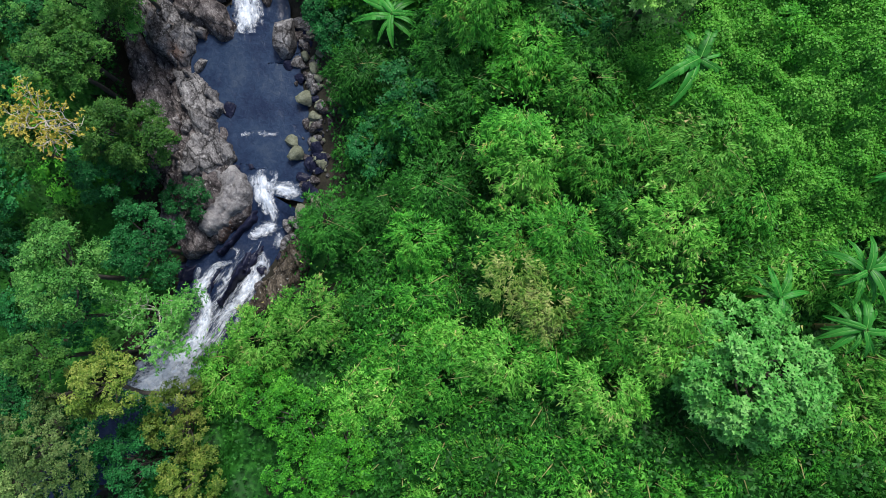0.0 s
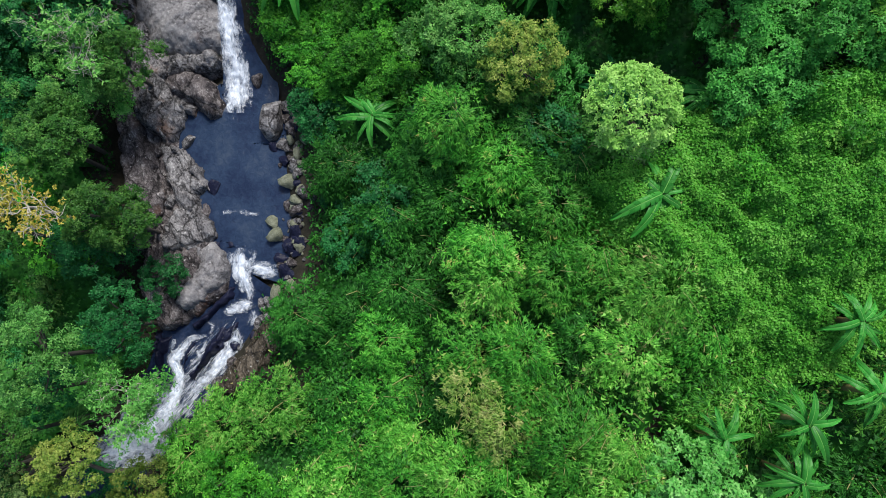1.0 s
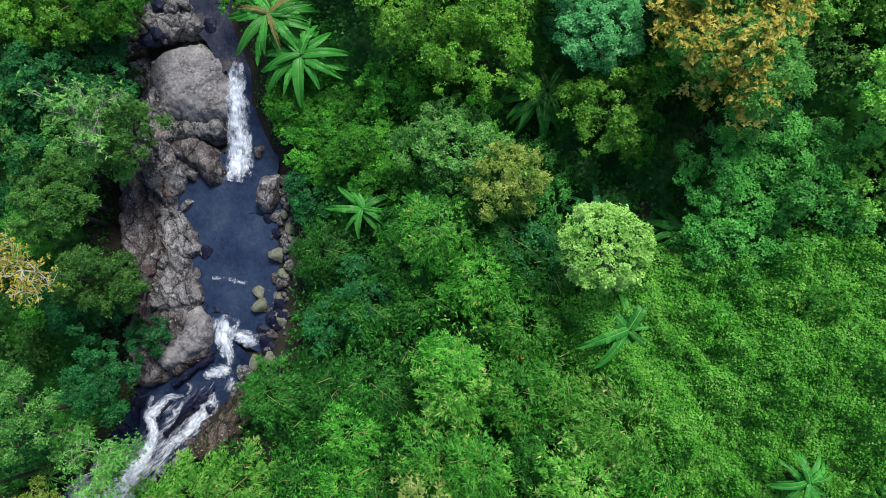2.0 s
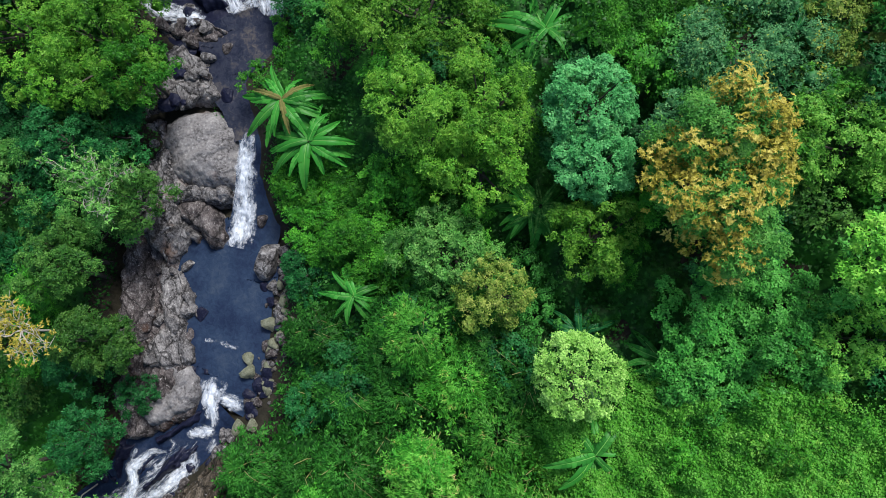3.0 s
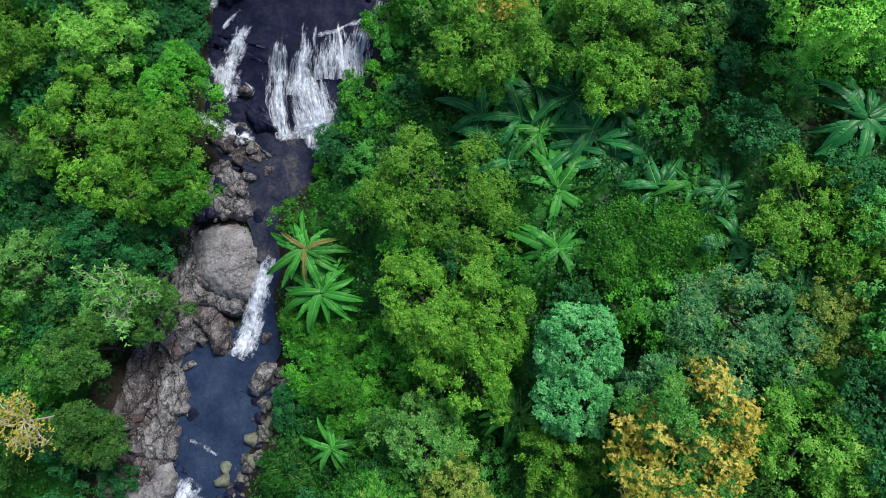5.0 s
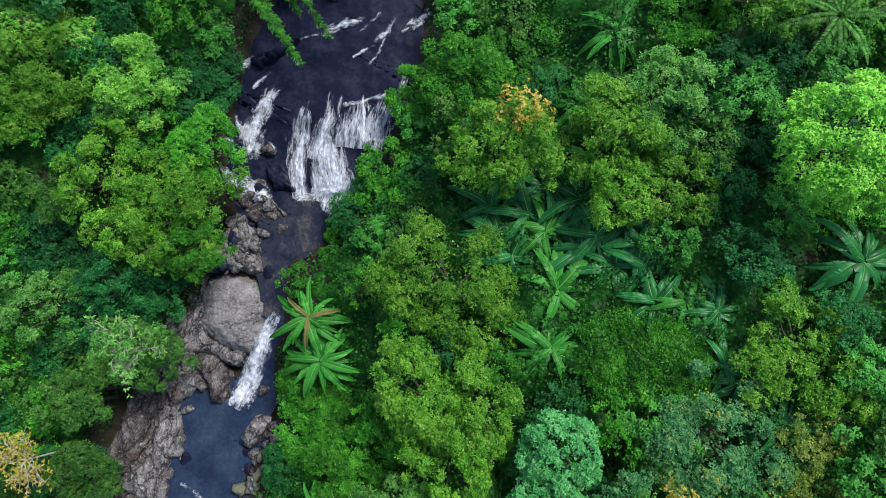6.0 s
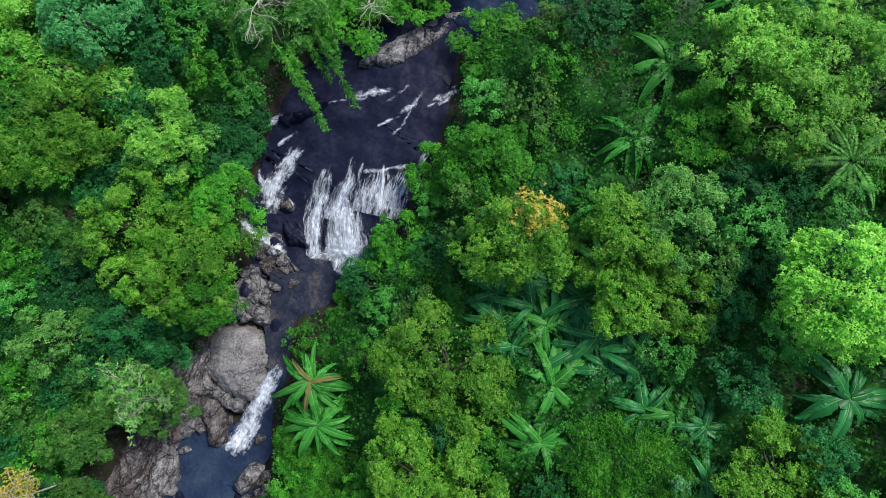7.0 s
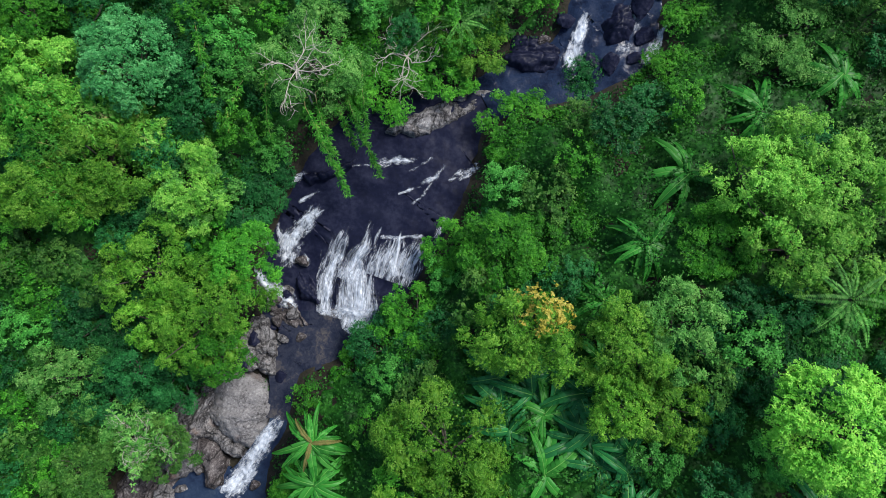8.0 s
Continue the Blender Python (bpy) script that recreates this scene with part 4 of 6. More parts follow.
def rosette_crown(center, r, rz, seed, leaf=0.2, density=26, lump=0.34, fan=6, slim=0.42, open_share=0.0, inner=1.0, lobed=1.0):
    """Leaves of a crown: twigs on the skin of many uneven clumps, each twig a star of leaves; darker ones fill the inside."""
    g = np.random.default_rng(seed)
    n = max(9, int(2.4 / lump ** 2))
    k = np.arange(n) + 0.5
    cz = 1 - k / n * 1.2
    a = k * 2.399963 + seed + g.normal(0, 0.25, n)
    cr = np.sqrt(np.maximum(0, 1 - cz ** 2))
    d = np.stack([np.cos(a) * cr, np.sin(a) * cr, cz], 1)
    lobes = 1 + lobed * 0.13 * np.sin(2 * a + seed) + lobed * 0.12 * np.sin(3 * a + 2.1 * seed) + lobed * 0.07 * np.sin(5 * a + seed)
    reach = np.clip((1 - lump * 0.35) * (0.88 - 0.18 * lobed + (0.12 + 0.24 * lobed) * g.random(n)) * lobes, 0.3, 1.08)
    cl = d * reach[:, None] * (r, r, rz) + g.normal(0, 0.02 + 0.045 * lobed, (n, 3)) * r
    rad = lump * r * (0.5 + 0.75 * g.random(n) ** 1.4)
    hold = g.random(n) >= open_share
    cl, rad, d = cl[hold], rad[hold], d[hold]
    cnt = np.maximum(5, (density * 3.0 * np.pi * rad ** 2)).astype(int)
    own = np.repeat(np.arange(len(cl)), cnt)
    u = unit(g.normal(size=(len(own), 3)) + d[own] * 0.6 + (0, 0, 0.6))
    flat = min(1.0, rz / r + 0.1)
    tip = cl[own] + u * (1, 1, flat) * rad[own][:, None] * (0.68 + 0.42 * g.random((len(own), 1)))
    if lobed < 0.5:  # a closed, rounded skin
        m = int(density * 3.4 * r * r)
        e = unit(g.normal(size=(m, 3)) + (0, 0, 0.35))
        e[:, 2] = np.abs(e[:, 2] + 0.25) - 0.25
        skin = e * (r, r, rz) * g.uniform(0.86, 1.0, (m, 1)) * (1 + 0.06 * np.sin(5 * e[:, :1] + seed) * np.sin(6 * e[:, 1:2]))
        u, tip = np.concatenate([u, e]), np.concatenate([tip, skin])
    ax = unit(u * 0.6 + (0, 0, 0.75) + g.normal(size=u.shape) * 0.3)
    base = np.repeat(tip, fan, 0)
    axis = np.repeat(ax, fan, 0)
    ref = unit(np.cross(axis, (0.3, 0.5, 0.1)))
    oth = np.cross(axis, ref)
    ang = np.tile(np.arange(fan) * 2 * np.pi / fan, len(tip)) + np.repeat(g.random(len(tip)) * 6, fan) + g.normal(0, 0.25, len(base))
    way = ref * np.cos(ang)[:, None] + oth * np.sin(ang)[:, None] + axis * g.uniform(-0.15, 0.55, (len(base), 1)) + g.normal(size=axis.shape) * 0.22
    ln = leaf * g.uniform(0.6, 1.25, len(base)) * np.repeat(g.uniform(0.75, 1.25, len(tip)), fan)
    v1, f1 = blades(base + np.array(center), way, axis + g.normal(size=axis.shape) * 0.25, ln, ln * slim * 1.3)
    m = int(70 * r * r * (1 - open_share) * inner)
    q = unit(g.normal(size=(m, 3))) * (r * 0.78, r * 0.78, rz * 0.6) * g.random((m, 1)) ** 0.5
    q[:, 2] -= rz * 0.15
    ln = leaf * 1.5 * g.uniform(0.8, 1.3, m)
    v2, f2 = blades(q + np.array(center), g.normal(size=(m, 3)) * (1, 1, 0.4), g.normal(size=(m, 3)) * 0.5 + (0, 0, 1), ln, ln * 0.6)
    # a jagged ball added inside each clump to close its gaps
    bv, bf = BALL
    v3 = cl[:, None] + bv[None] * (rad[:, None, None] * (0.5, 0.5, 0.5 * flat)) * g.uniform(0.6, 1.15, (len(cl), len(bv), 1)) + np.array(center) - (0, 0, 0.12 * rz)
    f3 = bf[None] + (np.arange(len(cl)) * len(bv))[:, None, None]
    return np.concatenate([v1, v2, v3.reshape(-1, 3)]), np.concatenate([f1, f2 + len(v1), f3.reshape(-1, 3) + len(v1) + len(v2)]), cl + np.array(center)


STYLE = {  # leaf length, clumps' size, leaves in a star, leaf's slimness, share of gaps
    "mid": (0.116, 0.29, 6, 0.42, 0.04), "dark": (0.116, 0.31, 6, 0.40, 0.03), "lime": (0.123, 0.25, 6, 0.37, 0.03), "bright": (0.123, 0.27, 7, 0.46, 0.0),
    "grey": (0.123, 0.25, 5, 0.38, 0.10), "teal": (0.111, 0.24, 7, 0.46, 0.0), "bluegreen": (0.116, 0.26, 6, 0.38, 0.0), "olive": (0.111, 0.25, 6, 0.40, 0.06),
    "olivegrey": (0.116, 0.25, 5, 0.40, 0.12), "orange": (0.116, 0.26, 6, 0.38, 0.0), "pale": (0.108, 0.20, 7, 0.46, 0.0), "teal2": (0.123, 0.28, 6, 0.45, 0.03),
    "shade": (0.116, 0.27, 6, 0.40, 0.05), "light": (0.116, 0.23, 6, 0.40, 0.06), "round": (0.146, 0.20, 8, 0.46, 0.0),
}
WORDS = {
    "mid": "leafy green broadleaf tree with a lumpy crown", "dark": "deep green shady broadleaf tree", "lime": "yellow-green broadleaf tree with fine leaf tufts",
    "bright": "bright green tree with large leaf rosettes", "grey": "dull green broadleaf tree with loose foliage", "teal": "blue-green tree with dense round foliage",
    "bluegreen": "slate-green tree with yellowish young leaves", "olive": "olive-yellow tree with small leaves", "olivegrey": "greyish olive tree with thin foliage",
    "orange": "green tree flushed with orange young leaves", "pale": "pale lime tree with a dense round crown", "teal2": "cool green tree with broad leaves",
    "light": "light yellow-green tree with loose small-leaved foliage", "shade": "olive-green broadleaf tree with small leaves coloured as in half-shade", "round": "glossy green tree with a domed rosette crown",
}
tree_count = 0


def young_leaves(base, clumps, r, rz, share, toward=None):
    """Tufts of orange young leaves on part of the crown's clumps."""
    g = np.random.default_rng(len(clumps) + int(r * 100))
    hub = clumps.mean(0)
    side = g.normal(size=3) * (1, 1, 0) if toward is None else np.array((-toward[0], -toward[1], -0.4))
    order = np.argsort((clumps - hub) @ unit(side) + g.normal(0, (0.25 if toward is None else 0.1) * r, len(clumps)))
    cl = clumps[order[: max(1, int(len(clumps) * share))]]
    spots = np.repeat(np.arange(len(cl)), max(5, int(10 * r)))
    u = unit(g.normal(size=(len(spots), 3)) + (0, 0, 1.0))
    spot = cl[spots] + u * r * 0.27 * g.uniform(0.9, 1.25, (len(spots), 1)) * (1.15, 1.15, 0.95)
    own = np.repeat(np.arange(len(spot)), 5)
    u = unit(u[own] + g.normal(size=(len(own), 3)) * 0.4)
    tip = spot[own] + g.normal(0, 0.07, (len(own), 3))
    fan = 5
    ax = np.repeat(unit(u + (0, 0, 0.8) + g.normal(size=u.shape) * 0.4), fan, 0)
    ref = unit(np.cross(ax, (0.4, 0.2, 0.1)))
    a = np.tile(np.arange(fan) * 0.9, len(tip)) + np.repeat(g.random(len(tip)) * 6, fan)
    way = ref * np.cos(a)[:, None] + np.cross(ax, ref) * np.sin(a)[:, None] + ax * 0.35
    ln = 0.10 * g.uniform(0.6, 1.4, len(ax))
    part("young_leaves", mesh_of("young_leaves", *leaves(np.repeat(tip, fan, 0), way, ax, ln, ln * 0.42), LEAF["gold"]), base, "golden orange young leaf tufts")


def tree(x, y, top, r, kind, flat=0.82, words="", cat="tree", young=0.0, toward=None):
    global tree_count
    tree_count += 1
    leaf, lump, fan, slim, gaps = STYLE[kind]
    bx, by = bank(x, y, 0.6)
    gz = float(ground_z(bx, by))
    rz = min(r * flat, max(0.5, (top - gz) * 0.48))
    cz = top - rz
    base = new("tree" if top - gz > 2.2 else "shrub")
    base.location = (bx, by, gz - 0.05)
    loc = (x - bx, y - by, cz - gz + 0.05)
    v, f, cl = rosette_crown(loc, r, rz, tree_count, leaf, (20 if r < 2.4 else 16) * (0.165 / leaf) ** 1.35, lump, fan, slim, gaps, 0.8, 0.2 if kind in ("round", "pale", "teal", "bright") else 1.0)
    part("crown", mesh_of("crown", v, f, LEAF[kind]), base)
    if kind == "orange" or young > 0:
        young_leaves(base, cl, r, rz, young or 0.5, toward)
    hub = np.array(loc) - (0, 0, rz * 0.55)
    girth = 0.05 + 0.035 * r
    paths = [[(0, 0, -0.1, girth * 1.25), (hub[0] * 0.12 + 0.06, hub[1] * 0.12, hub[2] * 0.5, girth), (hub[0] * 0.45, hub[1] * 0.45, hub[2] * 0.88, girth * 0.85), (*hub, girth * 0.7)]]
    part("trunk", mesh_of("trunk", *tubes(paths), BARK, True), base)
    for c in cl[:: max(1, len(cl) // 7)]:
        mid = hub * 0.45 + c * 0.55 + (0, 0, -0.08 * r)
        part("limb", mesh_of("limb", *tubes([[(*hub, girth * 0.55), (*mid, girth * 0.35), (*c, girth * 0.12)]]), BARK, True), base)
    small = top - gz <= 2.2
    return tagged(base, (words or WORDS[kind]) if not small else WORDS[kind].replace("tree", "shrub"), "shrub" if small else cat, "trees of the valley")


# Many take darker greens that stand for half-shade on this bank.
LEFT = [
    (-14.7, 10.9, 5.0, 1.39, "shade"),
    (-13.5, 7.6, 4.5, 1.58, "shade"),
    (-15.3, 7.1, 3.0, 1.69, "dark"),
    (-16.4, 7.8, 5.5, 0.80, "shade"),
    (-14.7, 3.5, 3.3, 1.63, "dark"),
    (-16.6, 2.9, 6.2, 1.68, "grey"),
    (-18.2, 1.9, 3.0, 1.16, "dark"),
    (-17.2, -1.2, 4.6, 1.33, "olive"),
    (-18.9, 0.5, 5.0, 1.06, "shade"),
    (-19.6, -2.3, 5.0, 1.56, "olivegrey"),
    (-16.1, -3.5, 2.6, 1.43, "olive"),
    (-18.0, -4.6, 2.6, 1.5, "dark"),
    (-20.2, -3.0, 2.4, 1.5, "dark"),
    (-21.3, -3.6, 3.6, 1.7, "olivegrey"),
    (-16.3, -5.9, 2.2, 1.25, "olive"),
    (-17.9, -2.9, 1.3, 1.2, "dark"),
    (-21.2, -0.6, 4.6, 1.7, "dark"),
    (-22.3, -5.6, 3.2, 2.0, "dark"),
    (-13.1, 5.1, 1.5, 0.96, "dark"),
    (-14.4, 11.5, 5.0, 1.37, "shade"),
    (-11.4, 13.6, 4.7, 1.60, "shade"),
    (-14.2, 16.5, 5.0, 1.41, "dark"),
    (-13.2, 7.3, 3.5, 1.22, "shade"),
    (-16.0, 18.5, 3.6, 1.88, "dark"),
    (-17.4, 18.6, 4.2, 1.92, "dark"),
    (-17.6, 15.0, 5.0, 2.20, "grey"),
    (-13.3, 13.5, 4.0, 1.85, "grey"),
    (-12.9, 17.1, 3.5, 2.05, "dark"),
]

LEFTN = [
    (-15.6, 21.8, 6.3, 2.75, "lime"),
    (-11.9, 20.9, 6.3, 2.97, "lime"),
    (-11.3, 24.0, 6.0, 1.95, "mid"),
    (-14.0, 19.4, 5.6, 1.93, "lime"),
    (-10.5, 19.1, 5.5, 1.64, "mid"),
    (-15.5, 26.6, 6.8, 2.37, "light"),
    (-13.9, 28.1, 4.5, 2.71, "dark"),
    (-19.9, 31.1, 9.5, 2.55, "teal"),
    (-11.8, 35.3, 8.3, 3.12, "grey"),
    (-15.7, 26.5, 6.2, 2.47, "grey"),
    (-19.8, 26.1, 7.6, 3.05, "lime"),
    (-21.7, 23.3, 8.0, 2.16, "lime"),
    (-4.4, 40.3, 6.2, 2.16, "lime"),
    (-13.0, 28.0, 4.0, 2.50, "dark"),
    (-8.8, 36.4, 5.5, 2.80, "mid"),
    (-19.1, 33.6, 7.0, 2.36, "dark"),
    (-23.3, 29.4, 9.0, 2.17, "light"),
    (-5.4, 37.8, 5.5, 1.87, "mid"),
    (-24.8, 28.7, 8.6, 1.92, "lime"),
    (-26.0, 31.8, 9.2, 2.4, "mid"),
    (-27.4, 28.8, 9.0, 2.3, "mid"),
    (-23.6, 34.6, 9.0, 2.7, "dark"),
    (-28.3, 34.0, 9.4, 2.6, "mid"),
    (-26.6, 25.4, 8.2, 2.3, "light"),
]

RIGHTC = [
    (2.3, 19.0, 7.6, 3.06, "lime"),
    (2.0, 14.1, 8.1, 2.36, "lime"),
    (4.1, 13.9, 8.5, 1.99, "lime"),
    (3.7, 12.0, 8.0, 1.90, "lime"),
    (7.7, 13.2, 9.4, 1.58, "teal"),
    (7.5, 11.1, 9.0, 1.38, "teal"),
    (11.4, 10.6, 11.3, 2.08, "orange"),
    (10.8, 8.9, 11.2, 2.23, "orange"),
    (13.4, 14.7, 9.4, 2.75, "bluegreen"),
    (10.3, 11.7, 9.0, 1.18, "bluegreen"),
    (7.3, 8.6, 8.2, 1.61, "lime"),
    (3.4, 7.1, 7.4, 1.36, "olive"),
    (1.7, 9.2, 6.8, 1.64, "grey"),
    (15.3, 6.0, 12.0, 1.7, "bright"),
    (16.3, 18.4, 9.8, 2.56, "lime"),
    (16.8, 14.9, 9.0, 1.59, "olive"),
    (12.6, 0.5, 8.6, 2.06, "light"),
    (16.0, 10.3, 9.7, 2.04, "light"),
    (11.2, 22.4, 8.7, 1.06, "teal2"),
]

RIGHTN = [
    (0.6, 35.8, 5.8, 2.89, "mid"),
    (3.6, 39.0, 5.2, 2.98, "dark"),
    (6.6, 37.6, 6.2, 2.11, "mid"),
    (7.6, 41.6, 6.0, 3.41, "mid"),
    (8.8, 44.7, 7.0, 3.66, "mid"),
    (12.0, 45.4, 9.0, 3.15, "grey"),
    (1.3, 29.2, 7.6, 2.30, "mid"),
    (8.2, 26.7, 10.0, 2.29, "lime"),
    (10.1, 28.2, 10.2, 2.16, "grey"),
    (8.6, 24.0, 9.4, 1.56, "lime"),
    (10.9, 24.8, 9.4, 1.95, "lime"),
    (11.2, 35.6, 12.0, 2.5, "light"),
    (13.7, 36.9, 12.0, 3.1, "light"),
    (13.8, 33.7, 11.5, 2.5, "light"),
    (16.2, 26.3, 13.2, 2.55, "bright"),
    (5.2, 33.7, 6.5, 2.19, "mid"),
    (14.8, 28.6, 9.0, 2.31, "dark"),
    (10.8, 33.1, 9.0, 2.13, "mid"),
]

RIGHTS = [
    (5.8, 3.9, 9.0, 1.47, "pale"),
    (10.6, 4.7, 8.4, 1.98, "teal2"),
    (9.9, 3.0, 7.8, 1.50, "teal2"),
    (11.7, 0.5, 8.7, 1.47, "mid"),
    (12.5, 3.9, 9.0, 1.82, "teal2"),
    (2.2, 8.7, 6.8, 1.57, "grey"),
    (-3.0, 12.9, 3.0, 2.04, "mid"),
    (-3.8, 13.8, 2.8, 1.58, "mid"),
    (-2.3, 10.7, 3.0, 1.89, "mid"),
    (-4.2, 9.6, 2.6, 1.44, "dark"),
    (-0.0, 11.3, 4.5, 2.00, "mid"),
    (-0.5, 6.3, 4.5, 1.29, "mid"),
    (-3.4, 5.9, 2.4, 1.88, "dark"),
    (3.5, -8.5, 8.2, 2.15, "round"),
    (-0.3, 22.6, 4.0, 2.15, "dark"),
    (-2.3, 22.6, 3.4, 2.20, "dark"),
    (-3.4, 11.7, 3.0, 2.09, "mid"),
    (-1.1, 10.2, 4.0, 1.99, "mid"),
    (-3.6, 13.8, 2.8, 1.47, "mid"),
    (-2.6, 23.6, 3.4, 1.15, "mid"),
    (-1.6, 24.6, 4.2, 1.84, "mid"),
    (-3.7, 20.9, 2.4, 1.60, "mid"),
    (-1.4, 28.5, 5.0, 1.44, "mid"),
    (10.9, 3.5, 8.0, 1.83, "teal2"),
    (13.1, 5.1, 9.0, 1.57, "teal2"),
    (14.5, 4.0, 9.5, 1.51, "light"),
    (9.6, 0.7, 7.4, 1.57, "mid"),
    (-11.4, -5.2, 2.6, 1.52, "mid"),
    (-12.5, -3.8, 2.2, 1.15, "mid"),
    (-9.9, -6.9, 2.9, 1.45, "mid"),
    (-11.9, -7.3, 2.8, 1.5, "mid"),
]

for row in LEFT + LEFTN + RIGHTC + RIGHTN + RIGHTS:
    tree(*row)
tree(3.6, 25.4, 9.6, 2.53, "lime", young=0.16, toward=(0.5, 0.85))


# x, y, top, reach
BANANAS = [
    (-2.2, 8.0, 4.0, 1.30),
    (6.1, 1.1, 7.3, 1.53),
    (9.1, 3.9, 6.6, 1.32),
    (-0.3, 3.4, 4.5, 0.85),
    (5.4, 10.1, 6.0, 1.53),
    (9.9, -4.5, 8.2, 1.01),
    (5.1, -6.7, 7.4, 0.98),
    (7.1, -6.7, 8.6, 1.00),
    (6.4, -8.2, 8.4, 1.00),
    (9.5, -6.6, 8.3, 0.99),
    (-4.25, 16.75, 4.9, 1.8),
    (-3.35, 14.85, 4.6, 1.8),
    (6.9, 19.8, 6.5, 2.24),
    (7.0, 17.2, 6.0, 2.01),
    (3.9, 22.1, 6.3, 1.95),
    (6.0, 22.4, 6.8, 2.14),
    (8.2, 22.4, 7.4, 2.31),
    (10.2, 22.3, 7.2, 1.85),
    (10.9, 19.8, 7.6, 1.90),
    (13.3, 19.9, 7.8, 1.76),
    (15.8, 20.9, 8.4, 1.29),
    (13.7, 17.8, 7.5, 1.54),
    (5.8, 24.5, 6.8, 1.93),
    (18.1, 22.6, 9.8, 1.93),
    (15.9, 15.8, 8.4, 1.65),
    (5.6, 10.3, 5.8, 1.71),
    (6.5, 5.3, 6.0, 1.30),
    (4.7, 21.1, 6.2, 1.94),
    (9.2, 21.1, 7.0, 1.74),
    (7.4, 24.1, 7.0, 2.03),
    (12.1, 20.0, 7.6, 1.34),
    (3.4, 23.2, 6.3, 1.84),
    (5.2, 23.1, 6.5, 1.94),
    (7.6, 21.8, 7.0, 1.87),
    (9.5, 23.3, 7.2, 1.87),
    (4.6, 24.4, 6.5, 1.72),
    (14.4, 17.3, 7.8, 1.40),
    (10.3, 21.3, 7.2, 1.61),
]

NORTH_BANANAS = [
    (7.8, 31.95, 8.1, 2.3),
    (8.5, 36.0, 8.4, 2.2),
    (11.0, 40.4, 8.5, 2.2),
    (14.0, 43.3, 9.3, 2.1),
    (6.9, 28.7, 6.5, 1.70),
    (7.6, 25.8, 6.5, 1.67),
]


# ---- bamboo ----
def plume(g, root, way, length, drop, leaf):
    """One arching feathery spray: the path of its stalk and its leaves."""
    u = np.linspace(0, 1, 9)[:, None]
    path = root + way * u * length + np.array((0, 0, 1)) * (0.55 * u - 1.0 * u ** 2) * drop
    t = unit(np.gradient(path, axis=0))
    n = 34
    at = g.uniform(0.05, 1.0, n)
    across = np.array((-way[1], way[0], 0))
    off = g.uniform(-1, 1, n) * (0.04 + 0.24 * np.sin(np.pi * np.clip(at, 0, 1) ** 0.75) * (1.2 - 0.5 * at))
    pos = np.stack([np.interp(at, u[:, 0], path[:, k]) for k in range(3)], 1) + across * off[:, None] + g.normal(0, 0.05, (n, 3)) - np.array((0, 0, 0.35)) * np.abs(off)[:, None]
    dr = np.stack([np.interp(at, u[:, 0], t[:, k]) for k in range(3)], 1) + across * off[:, None] * 2.6
    fan = 6
    base = np.repeat(pos, fan, 0)
    d = unit(np.repeat(dr, fan, 0) * 0.9 + g.normal(size=(n * fan, 3)) * (0.62, 0.62, 0.3) + (0, 0, -0.12))
    ln = leaf * g.uniform(0.6, 1.3, n * fan)
    v, f = blades(base, d, g.normal(size=d.shape) * 0.35 + (0, 0, 1), ln, ln * 0.19)
    return path, v, f


def bamboo(x, y, top, r, seed, material="bamboo", sprays=34, leaf=0.205, lean=(0, 0)):
    g = np.random.default_rng(seed)
    gz = float(ground_z(x, y))
    h = max(1.2, top - gz)
    base = new("bamboo_clump")
    base.location = (x, y, gz)
    vs, fs, o, stalks = [], [], 0, []
    for k in range(sprays):
        a = k * 2.4 + g.uniform(-0.3, 0.3)
        q = math.sqrt((k + 0.5) / sprays)
        root = np.array((math.cos(a) * r * 0.36 * q + lean[0] * 0.5, math.sin(a) * r * 0.36 * q + lean[1] * 0.5, h - g.uniform(0.0, 0.35) - 0.85 * r * q ** 1.7))
        way = unit(np.array((math.cos(a) + 1.5 * lean[0], math.sin(a) + 1.5 * lean[1], 0.0)))
        p, v, f = plume(g, root, way, r * g.uniform(0.6, 1.0), r * g.uniform(0.35, 0.75), leaf)
        stalks.append(np.c_[p, np.linspace(0.009, 0.003, len(p))])
        vs.append(v)
        fs.append(f + o)
        o += len(v)
    # low leaves that close the clump
    m = int(90 * r * r)
    q = g.normal(size=(m, 3)) * (r * 0.5, r * 0.5, 0) + (0, 0, h * 0.62) + g.normal(size=(m, 3)) * (0, 0, h * 0.12)
    ln = leaf * 1.15 * g.uniform(0.7, 1.3, m)
    v, f = blades(q, g.normal(size=(m, 3)) * (1, 1, 0.5), g.normal(size=(m, 3)) * 0.5 + (0, 0, 1), ln, ln * 0.3)
    vs.append(v)
    fs.append(f + o)
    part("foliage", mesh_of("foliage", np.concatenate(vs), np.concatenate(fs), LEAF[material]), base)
    tagged(part("spray_stalk", mesh_of("spray_stalk", *tubes([q[::2] for q in stalks[::8]]), CANE, True), base), kind="stuff")
    for k in range(3):
        a = k * 2.1 + seed
        c = [(0.12 * math.cos(a), 0.12 * math.sin(a), -0.1, 0.03), (0.3 * r * math.cos(a), 0.3 * r * math.sin(a), h * 0.6, 0.025), (0.5 * r * math.cos(a) + lean[0] * 0.5, 0.5 * r * math.sin(a) + lean[1] * 0.5, h * 0.92, 0.012)]
        part("cane", mesh_of("cane", *tubes([c]), CANE, True), base)
    return tagged(base, "dense feathery green bamboo clump with arching sprays" if material != "dry" else "half-dry straw-coloured bamboo sprays on a slope", "bamboo", "bamboo on the slope")


